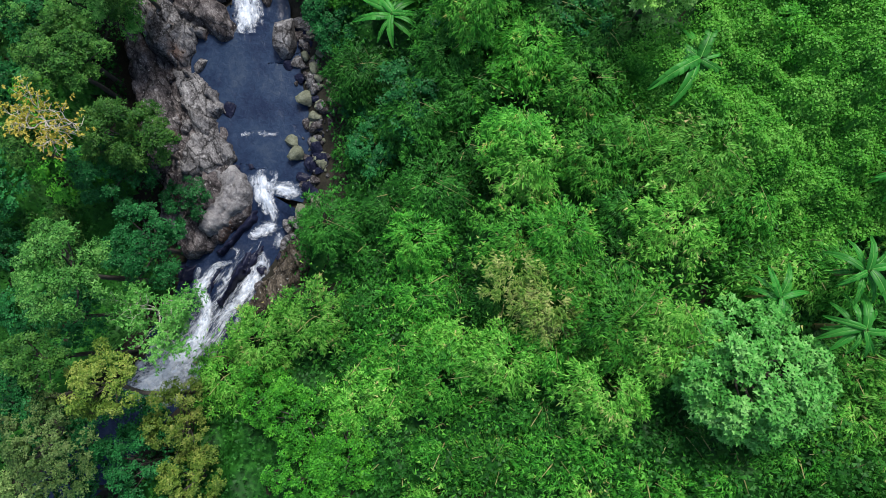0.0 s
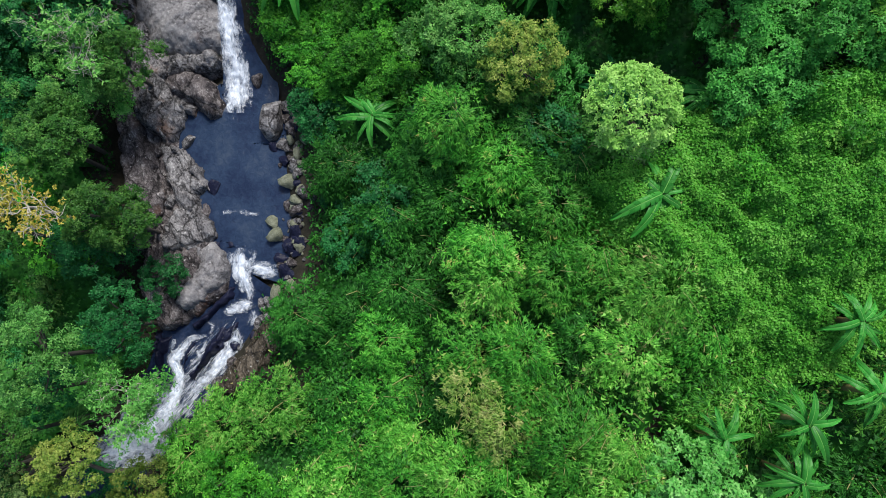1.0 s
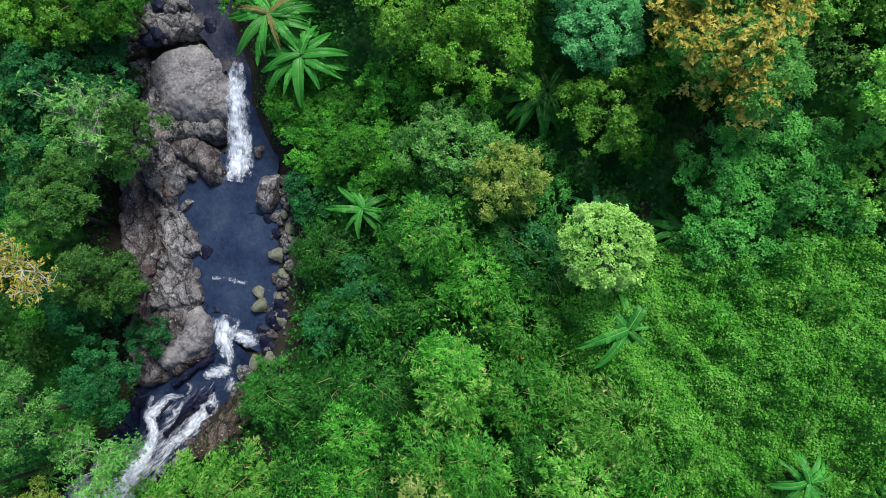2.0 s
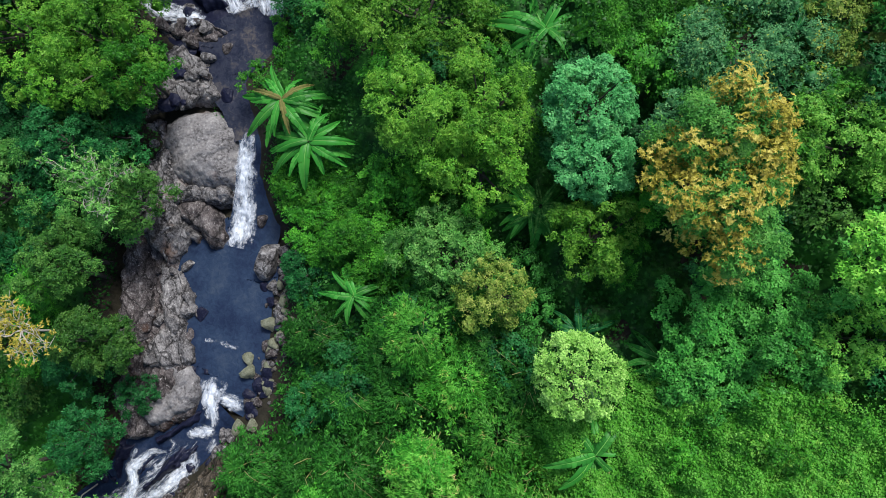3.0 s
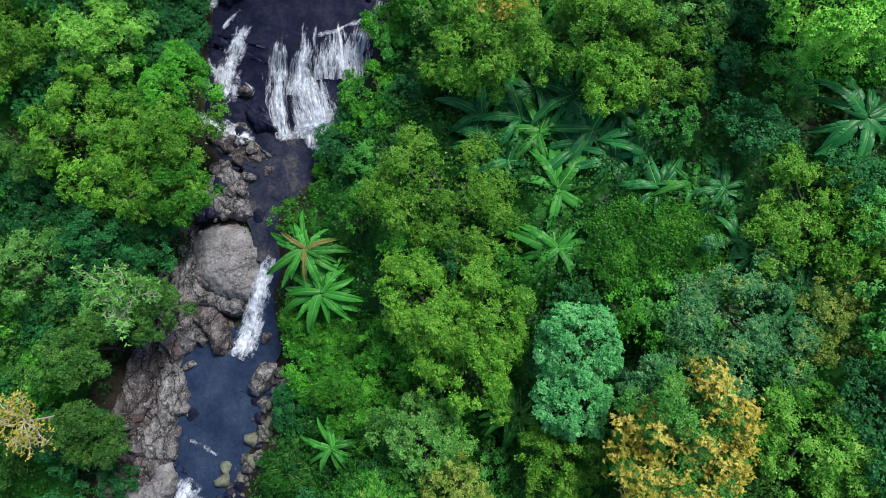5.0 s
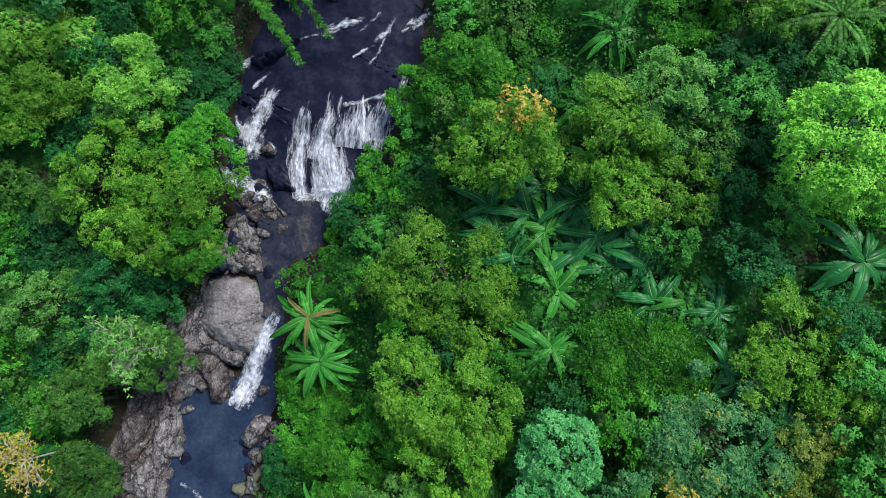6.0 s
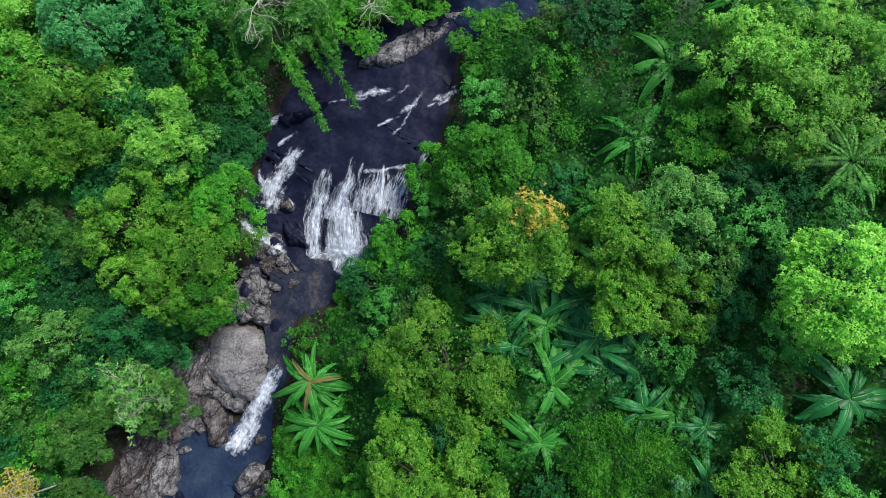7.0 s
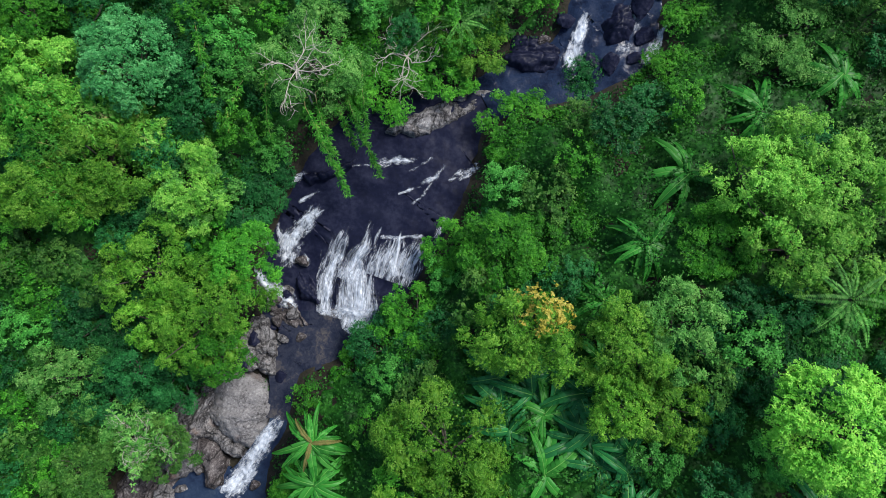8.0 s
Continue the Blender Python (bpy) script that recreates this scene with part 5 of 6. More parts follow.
def canopy(x, y):
    """Height of the bamboo's tops on the slope."""
    z = np.interp(x, (-14, -9, -5.4, -3.4, -1.5, 1, 4, 9, 14), (2.1, 3.4, 4.1, 4.9, 6.3, 6.9, 7.3, 7.6, 8.2))
    return z - np.clip((y + 0.6) / 3, 0, 1) * np.interp(x, (-7, -3, 0), (0.9, 1.2, 0.2)) - np.clip((-6.5 - y) / 4, 0, 1) * np.interp(x, (-8, -2, 2), (0.2, 1.4, 2.2))


def near_banana(x, y, reach):
    return min(math.hypot(x - q[0], y - q[1]) - q[3] * reach for q in BANANAS + NORTH_BANANAS) < 0


ROCKFACE = (-10.6, 0.7)
seed = 100
for iy in range(-9, 5):
    for ix in range(-8, 8):
        x, y = ix * 2.05 + (1.0 if iy % 2 else 0) + rng.uniform(-0.6, 0.6), iy * 1.85 + rng.uniform(-0.6, 0.6)
        seed += 1
        far, level, side = stream(x, y)
        edge = (6.8 - 0.35 * (y + 2) if y > -5.5 else 15.0) + 0.4 * wave(x, y, 0.8)
        lift, tone, size = rng.uniform(-1.6, 0.6), rng.random(), rng.uniform(1.25, 1.8)
        if side < 0 or far < 0.9 or x > edge or x < -14.5 or math.hypot(x - 3.9, y + 8.8) < 2.2 or near_banana(x, y, 0.85) or math.hypot(x - ROCKFACE[0], y - ROCKFACE[1]) < 2.4 or (3 < y < 12 and far < 2.6):
            continue
        if (y > 3.2 and x > 4.5) or (x < -9.6 and y < -3.0):
            continue
        top = float(canopy(x, y)) + lift + 0.6 * float(wave(x, y, 0.5, 3))
        # Low and streamside clumps carry shade in their green; many tall ones are yellower.
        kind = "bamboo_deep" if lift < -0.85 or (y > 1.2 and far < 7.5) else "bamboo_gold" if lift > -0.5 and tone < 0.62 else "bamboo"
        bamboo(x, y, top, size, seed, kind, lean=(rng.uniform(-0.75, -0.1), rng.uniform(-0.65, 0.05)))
# straw-coloured sprays that hang over a dark hollow
bamboo(-0.9, -4.0, 6.5, 1.3, 71, "dry", lean=(-0.3, -0.6))
bamboo(-1.5, -2.6, 6.3, 1.2, 72, "dry", sprays=12, lean=(-0.3, -0.5))



# ---- creeper-covered mounds on the right slope ----
def cover(name, points, label, leaf, material, top, slim=0.6, cat="creeper", sheet=0.0):
    """A blanket of leaves over the ground: top(x, y) is its height."""
    x, y = points
    g = np.random.default_rng(len(x))
    z = top(x, y) + g.normal(0, 0.05, len(x))
    e = 0.25
    n = np.stack([-(top(x + e, y) - top(x - e, y)) / (2 * e), -(top(x, y + e) - top(x, y - e)) / (2 * e), np.ones(len(x))], 1)
    n = unit(n) + g.normal(size=n.shape) * 0.5
    way = g.normal(size=n.shape) * (1, 1, 0.4) + (0, 0, -0.15)
    ln = leaf * g.uniform(0.6, 1.3, len(x))
    v, f = blades(np.stack([x, y, z], 1), way, n, ln, ln * slim * 1.3)
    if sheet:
        # a closed sheet added under the leaves, in their colour, to fill gaps
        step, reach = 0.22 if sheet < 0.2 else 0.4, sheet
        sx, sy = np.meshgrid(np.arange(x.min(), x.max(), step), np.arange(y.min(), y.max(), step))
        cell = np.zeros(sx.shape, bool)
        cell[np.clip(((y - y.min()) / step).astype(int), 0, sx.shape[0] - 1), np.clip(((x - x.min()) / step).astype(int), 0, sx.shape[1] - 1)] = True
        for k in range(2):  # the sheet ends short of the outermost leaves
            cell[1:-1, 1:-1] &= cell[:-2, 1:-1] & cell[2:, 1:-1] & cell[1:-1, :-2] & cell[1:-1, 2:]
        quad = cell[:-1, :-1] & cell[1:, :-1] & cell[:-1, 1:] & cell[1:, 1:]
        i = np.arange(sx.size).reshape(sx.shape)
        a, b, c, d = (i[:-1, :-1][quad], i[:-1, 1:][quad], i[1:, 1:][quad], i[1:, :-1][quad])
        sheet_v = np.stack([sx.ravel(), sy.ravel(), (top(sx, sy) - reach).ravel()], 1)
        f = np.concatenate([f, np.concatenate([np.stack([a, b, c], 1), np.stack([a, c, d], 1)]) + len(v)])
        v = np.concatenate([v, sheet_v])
    return tagged(new(name, mesh_of(name, v, f, LEAF[material], True)), label, cat, kind="stuff")


def mound(x, y):
    rim = np.clip((x - 4.2 + 0.35 * (y + 2)) / 1.8, 0.1, 1) * np.clip((4.6 - y) / 2.2, 0.1, 1)
    return ground_z(x, y) + rim * (np.interp(y, (-9, -5, -1.5, 3), (0.7, 1.1, 2.3, 2.0)) + 0.8 * wave(x, y, 0.75, 1.3) + 0.4 * wave(x, y, 2.1, 4) + 0.14 * wave(x, y, 6, 2))


px, py = rng.uniform(3.5, 18.5, 420000), rng.uniform(-14, 5.5, 420000)
ok = px > 4.4 - 0.35 * (py + 2) + 0.4 * wave(px, py, 0.8)
for q in BANANAS:
    ok &= np.hypot(px - q[0], py - q[1]) > q[3] * 0.3
ok &= py > -6.4 + 0.8 * wave(px, py, 0.8, 6) + np.clip((9 - px) * 0.2, 0, 1)
ok &= px < 16.5 + 1.6 * wave(px, py, 0.6, 9) + rng.normal(0, 0.4, len(px))
ok &= py < 2.6 + 1.8 * wave(px, py, 0.7, 3) + rng.normal(0, 0.35, len(px))
cover("creeper_blanket", (px[ok], py[ok]), "thick green blanket of climbing creepers over bushes", 0.088, "cover", mound, 0.6, sheet=0.12)
px, py = rng.uniform(6.5, 16, 80000), rng.uniform(13.5, 21, 80000)
ok = np.hypot((px - 10.8) / 3.4, (py - 17.2) / 2.7) < 0.75 + 0.35 * wave(px, py, 1.0, 5) + rng.normal(0, 0.12, len(px))
cover("grass_clearing", (px[ok], py[ok]), "bright green tangle of low creepers and grass", 0.13, "mid", lambda x, y: ground_z(x, y) + 0.75 + 0.45 * wave(x, y, 1.3, 8) + 0.12 * wave(x, y, 5, 1), 0.28, "undergrowth", sheet=0.1)


def under_top(x, y):
    far = stream(x, y)[0]
    return ground_z(x, y) + np.clip(far * 0.55, 0.0, 1.0) * (0.75 + 0.65 * wave(x, y, 1.1, 2))


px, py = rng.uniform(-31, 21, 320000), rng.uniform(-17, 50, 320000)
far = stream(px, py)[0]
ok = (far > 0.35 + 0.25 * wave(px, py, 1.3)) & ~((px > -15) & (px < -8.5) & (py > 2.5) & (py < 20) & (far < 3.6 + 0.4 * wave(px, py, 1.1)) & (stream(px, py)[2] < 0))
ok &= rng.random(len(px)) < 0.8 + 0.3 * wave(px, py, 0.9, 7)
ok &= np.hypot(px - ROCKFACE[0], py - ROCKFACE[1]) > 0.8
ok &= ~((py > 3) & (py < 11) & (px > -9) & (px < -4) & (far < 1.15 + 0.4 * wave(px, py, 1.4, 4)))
cover("undergrowth", (px[ok], py[ok]), "low undergrowth on the forest floor, its green darkened as shade", 0.19, "under", under_top, 0.5, "undergrowth", sheet=0.45)


# ---- far woods round the valley ----
def far_top(x, y):
    lumps = np.sqrt(np.abs(np.sin(0.9 * x + 1.4 * wave(x, y, 0.2, 2)) * np.sin(0.85 * y + 1.4 * wave(y, x, 0.2, 5))))
    return ground_z(x, y) + 1.0 + 1.7 * lumps + 1.5 * wave(x, y, 0.35, 6)


def far_outside(x, y):
    return ((x < -30) | (x > 20) | (y < -14) | (y > 49)) & (stream(x, y)[0] > 2)


hx, hy = np.meshgrid(np.arange(-110, 110, 1.1), np.arange(-100, 140, 1.1))
inside = far_outside(hx, hy)
idx = -np.ones(hx.shape, int)
idx[inside] = np.arange(inside.sum())
quads = np.stack([idx[:-1, :-1], idx[:-1, 1:], idx[1:, 1:], idx[1:, :-1]], -1).reshape(-1, 4)
quads = quads[(quads >= 0).all(1)]
hz = far_top(hx, hy) - 0.25
FAR = rough_material("far_canopy", [(0.3, (0.007, 0.04, 0.005)), (0.5, (0.018, 0.095, 0.010)), (0.75, (0.06, 0.19, 0.02))], 0.5, 0.8, 1.0, 5.0, 0.1)
tagged(new("far_woods", mesh_of("far_woods", np.stack([hx[inside], hy[inside], hz[inside]], 1), quads, FAR, True)), "distant green forest canopy on the valley sides", "forest", kind="stuff")
fx, fy = rng.uniform(-60, 60, 90000), rng.uniform(-50, 90, 90000)
ok = far_outside(fx, fy)
cover("far_foliage", (fx[ok], fy[ok]), "leafy tops of the distant forest", 0.42, "mid", far_top, 0.55, "forest")


# ---- filler shrubs under and between the trees ----
SHRUB_KINDS = ("mid", "dark", "shade", "teal2", "dark", "mid")
SHRUBS = []
for k, kind in enumerate(SHRUB_KINDS):
    v, f, cl = rosette_crown((0, 0, 0), 1.0, 0.75, 900 + k, 0.10, 26, 0.34, 5, 0.46, 0.06)
    SHRUBS.append((kind, mesh_of("crown", v, f, LEAF[kind])))
SHRUB_STEM = mesh_of("stem", *tubes([[(0, 0, -0.1, 0.05), (0.05, 0, 0.5, 0.04), (0, 0.02, 1, 0.02)]]), BARK, True)
planted = 0
for iy in range(-8, 24):
    for ix in range(-11, 10):
        x, y = ix * 2.2 + (1.1 if iy % 2 else 0) + rng.uniform(-0.6, 0.6), iy * 2.05 + rng.uniform(-0.6, 0.6)
        far, level, side = (float(q) for q in stream(x, y))
        grow, pick = rng.uniform(0.8, 1.0), int(rng.integers(0, 6))
        if far < 1.0 or near_banana(x, y, 1.1) or math.hypot((x - 10.6) / 2.8, (y - 17.2) / 2.3) < 1 or math.hypot((x - 8.3) / 5.5, (y - 22) / 3.0) < 1:
            continue
        if side > 0 and y < 12 and far < 2.3:
            continue
        if side < 0 and (far < 4.3 if 0 < y < 21 else far < 1.4):
            continue
        if side > 0 and y < 3.5 and x < 16:
            continue
        if min(math.hypot(x - q[0], y - q[1]) - q[3] * 0.62 for q in LEFT + LEFTN + RIGHTC + RIGHTN + RIGHTS) < 0:
            continue
        if abs(x + 2) > 26 or planted >= 300:
            continue
        kind, me = SHRUBS[pick if far > 3 or y > 9 else (1, 4)[pick % 2]]
        gz, h, r = float(ground_z(x, y)), rng.uniform(1.3, 2.7) * min(1.0, 0.45 + far * 0.2), rng.uniform(1.1, 1.7) * min(1.0, 0.6 + far * 0.12)
        planted += 1
        bush = new("shrub")
        bush.location = (x, y, gz)
        part("crown", me, bush, "", Matrix.Translation((0, 0, h - 0.6 * r)) @ Matrix.Rotation(rng.uniform(0, 6), 4, "Z") @ Matrix.Diagonal((r, r * grow, r * 0.8, 1)))
        part("stem", SHRUB_STEM, bush, "", Matrix.Diagonal((1, 1, max(0.3, h - 0.5 * r), 1)))
        tagged(bush, {"mid": "leafy green understorey shrub", "dark": "dark green shady understorey shrub", "teal2": "cool green broad-leaved understorey shrub", "shade": "olive-green understorey shrub coloured as in half-shade"}[kind] + " on the forest floor", "shrub", "understorey shrubs")


# ---- bananas ----
def banana_leaf_mesh(seed, material, broad=1.0):
    """One blade 1 m long: arched rib, two halves torn here and there along the veins."""
    g = np.random.default_rng(seed)
    n = 30
    u = np.linspace(0.0, 1.0, n + 1)
    wid = broad * 0.125 * np.sin(np.pi * np.clip(u * 0.97 + 0.03, 0, 1) ** 0.62) ** 0.5
    rise = 0.42 * u - 0.62 * u ** 2.2
    ribp = np.stack([u, 0.03 * np.sin(u * 3 + seed), rise], 1)
    vs, fs = [], []
    for s in (-1, 1):
        k = 0
        while k < n:
            run = int(g.integers(2, 5)) if seed % 2 else int(g.integers(7, 18))
            e = min(n, k + run)
            o = len(vs)
            sag = g.uniform(-0.05, 0.45)
            short = g.uniform(0.88, 1.0)
            for j in range(k, e + 1):
                w = wid[j] * short
                sweep = 0.03 + 0.05 * u[j]
                inset = 0.0035 if j in (k, e) and 0 < j < n else 0.0
                vs.append(ribp[j])
                vs.append(ribp[j] + (sweep * 0.5 + (inset if j == k else -inset), s * w * 0.55, w * 0.22))
                vs.append(ribp[j] + (sweep + (2 * inset if j == k else -2 * inset), s * w, w * (0.12 - sag)))
            for j in range(e - k):
                a = o + j * 3
                fs += [(a, a + 3, a + 4, a + 1), (a + 1, a + 4, a + 5, a + 2)] if s < 0 else [(a, a + 1, a + 4, a + 3), (a + 1, a + 2, a + 5, a + 4)]
            k = e
    return mesh_of("leaf", np.array(vs), np.array(fs), material), mesh_of("rib", *tubes([np.c_[ribp + (0, 0, 0.004), np.linspace(0.009, 0.002, n + 1)][::3]]), RIB, True)


BLADES = [banana_leaf_mesh(s, BANANA, 0.86) for s in range(1, 7)]
BLADES_SHADED = [banana_leaf_mesh(s, BANANA_SHADED, 1.0) for s in range(11, 17)]
DRY_LEAF = banana_leaf_mesh(31, DRY_BLADE)[0]
plant_count = 0


def banana(x, y, top, r, dull=False, count=8, dry=False):
    global plant_count
    plant_count += 1
    g = np.random.default_rng(500 + plant_count)
    gz = float(ground_z(x, y))
    h = max(0.7, top - gz - 0.25 * r)
    base = new("banana_plant")
    base.location = (x, y, gz)
    part("stem", mesh_of("stem", *tubes([[(0, 0, -0.1, 0.13), (0.02, 0.03, h * 0.5, 0.11), (0, 0, h, 0.06)]]), STEM, True), base)
    a0 = g.uniform(0, 6)
    for k in range(count):
        blade, rib = (BLADES_SHADED if dull else BLADES)[int(g.integers(0, 6))]
        size = r * (g.uniform(0.65, 1.15) if dull else g.uniform(0.75, 1.15))
        m = Matrix.Translation((0, 0, h - 0.03 * k)) @ Matrix.Rotation(a0 + k * 2.4 + g.uniform(-0.35, 0.35), 4, "Z") @ Matrix.Rotation(g.uniform(-0.2, 0.35), 4, "Y") @ Matrix.Rotation(g.uniform(-0.35, 0.35), 4, "X") @ Matrix.Diagonal((size, size * g.uniform(0.9, 1.25), size, 1))
        lf = part("leaf", blade, base, "", m)
        part("rib", rib, lf, "pale green midrib")
    for k in range(int(dry)):
        m = Matrix.Translation((0, 0, h * (0.8 if dry < 3 else 1.0))) @ Matrix.Rotation(a0 + 1.0 + 2.2 * k, 4, "Z") @ Matrix.Rotation(0.6 if dry < 3 else 0.05, 4, "Y") @ Matrix.Diagonal((r * 0.8, r * 0.6, r * 0.8, 1))
        part("dry_leaf", DRY_LEAF, base, "withered orange-brown leaf", m)
    return tagged(base, "wild banana plant with long torn leaves, grove shade in their dark green" if dull else "wild banana plant with long bright green leaves", "banana plant", "wild bananas")


for k, row in enumerate(BANANAS + NORTH_BANANAS):
    banana(*row, dull=13 < k < len(BANANAS) and k % 5 != 0, count=19 if k in (10, 11) else 12 + k % 3, dry=3 if k == 10 else 2 if k == 11 else k in (1, 6, 7, 8, 18, 22, 31, 36))


# ---- bare and dead branches, hanging bamboo, palm and ferns ----
def branches(g, start, way, length, radius, depth, out):
    """A crooked limb and its side twigs, as tapered paths."""
    n = 6
    p = [np.array(start, float)]
    d = unit(np.array(way, float))
    for k in range(n - 1):
        d = unit(d + g.normal(size=3) * (0.28, 0.28, 0.14))
        p.append(p[-1] + d * length / (n - 1))
    p = np.array(p)
    out.append(np.c_[p, np.linspace(radius, radius * 0.45, n)])
    if depth:
        for k in range(2, n):
            for s in range(2 if k == n - 1 else 1):
                branches(g, p[k], d + g.normal(size=3) * (0.9, 0.9, 0.25), length * g.uniform(0.45, 0.7), radius * 0.55, depth - 1, out)


def bare_tree(x, y, top, r, seed, leaf=None, words="", limbs=6, thick=0.05, tufts=140, reach=1.0, size=0.17, root=None):
    g = np.random.default_rng(seed)
    bx, by = root or bank(x, y, 0.5)
    gz = float(ground_z(bx, by))
    base = new("bare_tree")
    base.location = (bx, by, gz)
    h = top - gz
    hub = np.array((x - bx, y - by, h - 0.35 * r))
    part("trunk", mesh_of("trunk", *tubes([[(0, 0, -0.1, thick * 2.2), (hub[0] * 0.4, hub[1] * 0.4 + 0.05, h * 0.5, thick * 1.7), (*hub, thick * 1.2)]]), PALE_BARK, True), base)
    tips = []
    for k in range(limbs):
        a = k * 6.28 / limbs + g.uniform(-0.4, 0.4)
        out = []
        branches(g, hub, (math.cos(a), math.sin(a), 0.22), r * g.uniform(0.6, 1.0) * reach, thick, 2, out)
        part("limb", mesh_of("limb", *tubes(out), PALE_BARK, True), base, "pale bare branching limb")
        tips += [q[-1, :3] for q in out] + [q[3, :3] for q in out]
    if leaf:
        tips = np.array(tips)
        c = tips[g.integers(0, len(tips), tufts)] + g.normal(0, 0.16, (tufts, 3))
        fan = 6
        base_p = np.repeat(c, fan, 0)
        way = g.normal(size=(tufts * fan, 3)) * (1, 1, 0.35)
        ln = size * g.uniform(0.6, 1.3, tufts * fan)
        part("foliage", mesh_of("foliage", *leaves(base_p, way, g.normal(size=way.shape) * 0.4 + (0, 0, 1), ln, ln * 0.42), LEAF[leaf]), base)
    return tagged(base, words, "tree", "trees of the valley")


def hanging_bamboo(x0, y0, z0, x1, y1, z1, seed, leaf="bamboo"):
    """A cane from the bank whose leafy end arches over and hangs down."""
    g = np.random.default_rng(seed)
    gx0, gy0 = x0 - 0.8, y0 + 1.2
    gz = float(ground_z(gx0, gy0))
    base = new("bamboo_cane")
    base.location = (gx0, gy0, gz)
    a, b2 = np.array((x0 - gx0, y0 - gy0, z0 - gz)), np.array((x1 - gx0, y1 - gy0, z1 - gz))
    u = np.linspace(0, 1, 12)[:, None]
    path = a + (b2 - a) * u + np.array((0, 0, 0.5)) * np.sin(np.pi * u) + g.normal(0, 0.04, (12, 3))
    part("cane", mesh_of("cane", *tubes([[(0, 0, -0.1, 0.035), (*(a * (0.5, 0.5, 0.75)), 0.03), (*a, 0.022)] + [(*q, 0.016 - 0.001 * k) for k, q in enumerate(path[1:])]]), CANE, True), base)
    n = int(34 * np.linalg.norm(b2 - a))
    at = g.random(n)
    pos = np.stack([np.interp(at, u[:, 0], path[:, k]) for k in range(3)], 1) + g.normal(0, 0.09, (n, 3))
    d = unit(b2 - a)
    fan = 5
    way = np.repeat(d[None] * 0.5, n * fan, 0) + g.normal(size=(n * fan, 3)) * (0.8, 0.8, 0.35) + (0, 0, -0.2)
    ln = 0.25 * g.uniform(0.6, 1.2, n * fan)
    part("foliage", mesh_of("foliage", *leaves(np.repeat(pos, fan, 0), way, g.normal(size=way.shape) * 0.35 + (0, 0, 1), ln, ln * 0.2), LEAF[leaf]), base)
    return tagged(base, "long bamboo cane arching out with its leafy tip hanging", "bamboo", "bamboo over the stream")


def frond_mesh(seed, pairs=30, wide=0.10):
    """One pinnate frond 1 m long."""
    g = np.random.default_rng(seed)
    u = np.linspace(0.08, 1, pairs)
    rib = np.stack([u, 0.04 * np.sin(2.5 * u), 0.35 * u - 0.5 * u ** 2], 1)
    base = np.repeat(rib, 2, 0)
    s = np.tile((-1.0, 1.0), pairs)
    w = np.repeat(np.sin(np.pi * np.clip(u, 0.02, 1) ** 0.7) * wide + 0.02, 2)
    way = np.stack([np.full(pairs * 2, 0.45), s, g.normal(-0.12, 0.08, pairs * 2)], 1)
    return mesh_of("frond", *leaves(base, way, np.tile((0, 0, 1.0), (pairs * 2, 1)) + g.normal(0, 0.1, (pairs * 2, 3)), w, np.full(pairs * 2, 0.03)), LEAF["grey"])


FRONDS = [frond_mesh(s) for s in (1, 2, 3)]


def fern(x, y, top, r, seed, count=9, name="tree_fern", words="tree fern with long feathery green fronds"):
    g = np.random.default_rng(seed)
    gz = float(ground_z(x, y))
    h = max(0.3, top - gz - 0.15 * r)
    base = new(name)
    base.location = (x, y, gz)
    part("stem", mesh_of("stem", *tubes([[(0, 0, -0.1, 0.09), (0.03, 0, h * 0.5, 0.07), (0, 0, h, 0.06)]]), BARK, True), base)
    for k in range(count):
        s = r * g.uniform(0.85, 1.15)
        part("frond", FRONDS[k % 3], base, "", Matrix.Translation((0, 0, h)) @ Matrix.Rotation(k * 6.283 / count + g.uniform(-0.2, 0.2), 4, "Z") @ Matrix.Rotation(g.uniform(-0.15, 0.15), 4, "Y") @ Matrix.Diagonal((s, s, s, 1)))
    return tagged(base, words, "fern", "ferns")


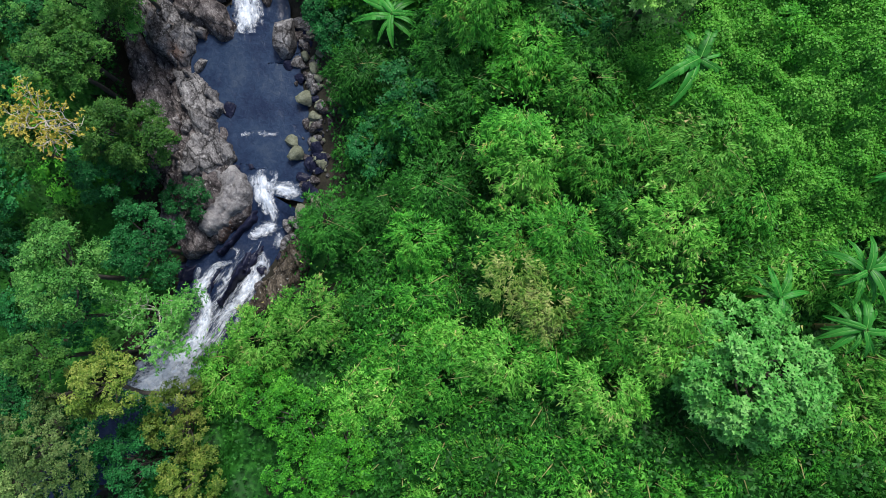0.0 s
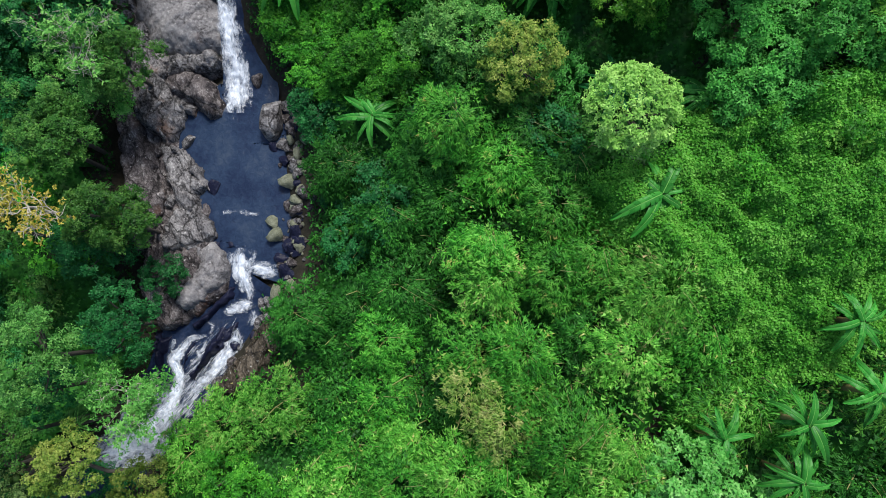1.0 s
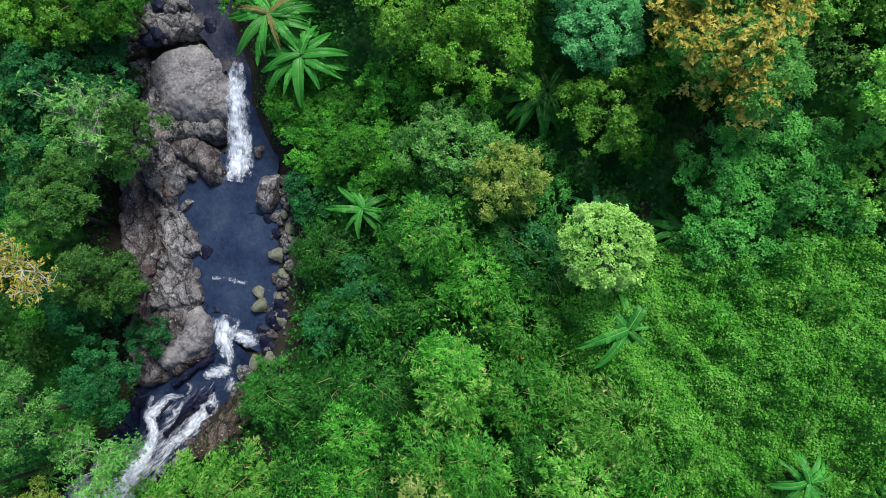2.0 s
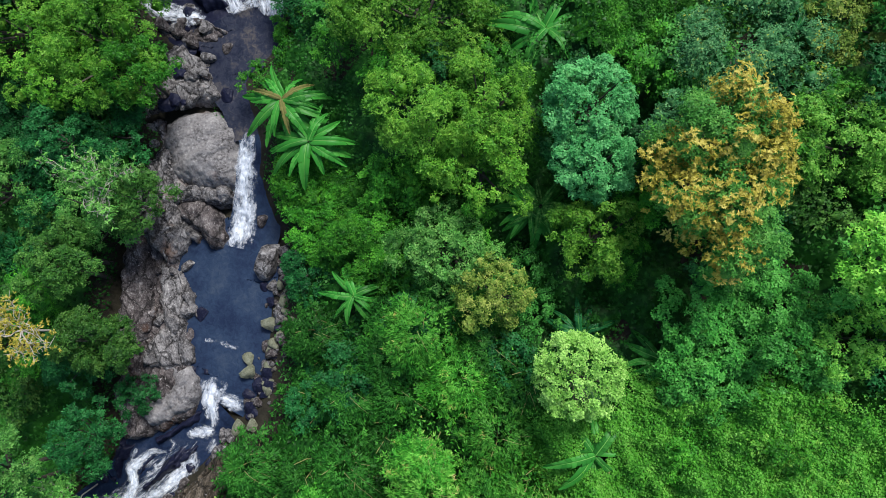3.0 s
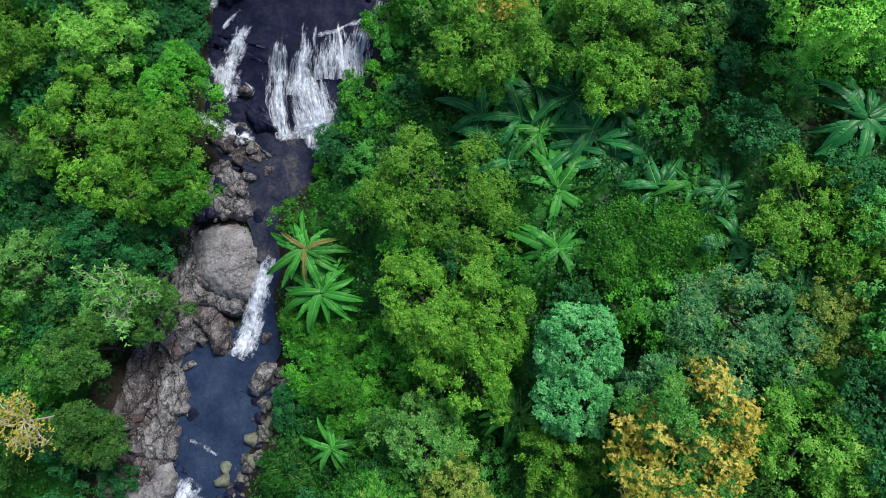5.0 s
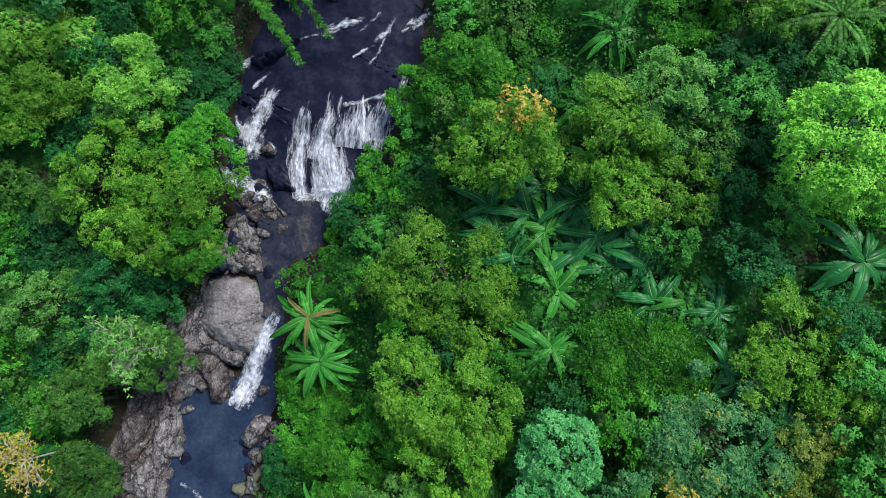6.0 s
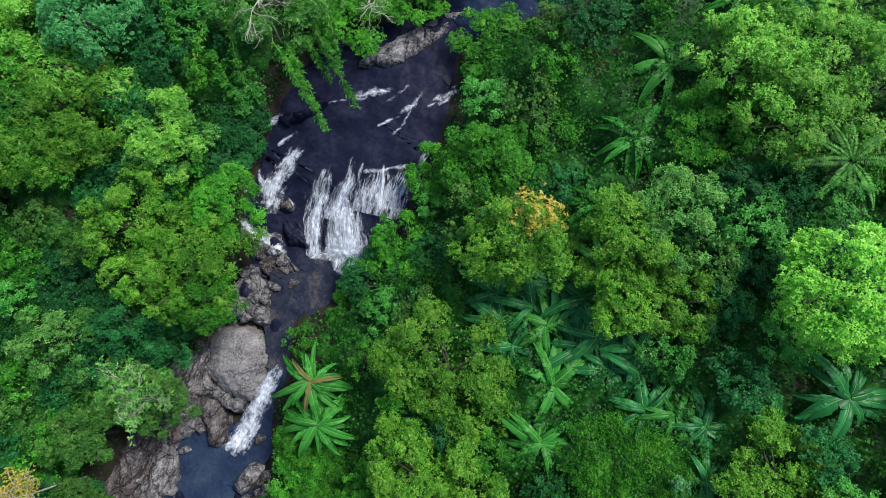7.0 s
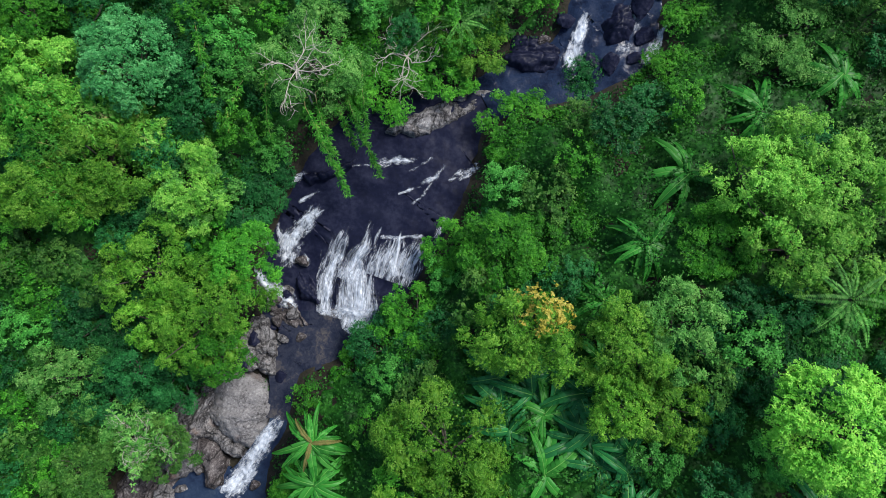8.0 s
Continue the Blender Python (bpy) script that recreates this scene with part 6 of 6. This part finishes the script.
bare_tree(-15.28, 8.24, 5.4, 0.94, 1, "gold", "half-bare tree with pale branches and yellow leaves", tufts=340, size=0.11, thick=0.032)
bare_tree(-14.7, 0.75, 3.4, 1.45, 2, "grey", "thin tree with pale twigs leaning over the rapids", tufts=1300, thick=0.019, size=0.11, root=(-16.6, 1.1))
bare_tree(-7.31, 37.69, 6.2, 1.83, 3, None, "dead leafless tree with grey-brown twigs", limbs=7, thick=0.035)
bare_tree(-11.50, 33.64, 8.9, 1.71, 4, None, "dead grey branches above a leafy crown", limbs=6, thick=0.03)
bare_tree(-11.93, 13.74, 5.3, 1.33, 5, "grey", "thin half-bare tree with grey twigs", limbs=5, thick=0.022, tufts=160)
bare_tree(-12.38, 13.79, 5.3, 1.49, 6, "grey", "thin half-bare tree with grey twigs", limbs=5, thick=0.022, tufts=160)
bamboo(-22.04, 25.64, 8, 2.05, 80, "bamboo")
bamboo(-21.07, 27.92, 8, 1.94, 81, "bamboo_gold")
bamboo(-23.51, 27.82, 8.8, 2.03, 82, "bamboo")
bamboo(-18.48, 28.01, 7.2, 1.70, 83, "bamboo_gold")
bamboo(-21.41, 23.62, 7.4, 1.65, 84, "bamboo")
hanging_bamboo(-17.86, 34.50, 7.4, -14.95, 30.01, 5.6, 40)
hanging_bamboo(-17.00, 33.37, 7, -15.98, 30.96, 5.8, 41)
hanging_bamboo(-13.68, 34.00, 7, -12.28, 30.38, 5.6, 42)
hanging_bamboo(-10.20, 34.91, 6.6, -6.27, 30.99, 5, 43)
hanging_bamboo(-9.14, 35.79, 6.4, -7.70, 32.76, 5.2, 44)
hanging_bamboo(-11.12, 32.70, 6.2, -7.48, 29.52, 4.7, 45)
hanging_bamboo(-10.76, 33.28, 6, -8.49, 30.52, 4.8, 46)
hanging_bamboo(-14.29, 33.08, 7, -14.66, 30.11, 5.8, 47)
hanging_bamboo(-10.38, 34.02, 6.2, -8.08, 32.00, 5, 48)
fern(15.52, 31.62, 11.5, 2.03, 1515, 9)
fern(-18.17, 0.20, 1.2, 0.93, 105, 10)
fern(-5.16, 40.13, 6.8, 1.52, 815, 10)
fern(5.79, 10.28, 6, 1.31, 950, 9)
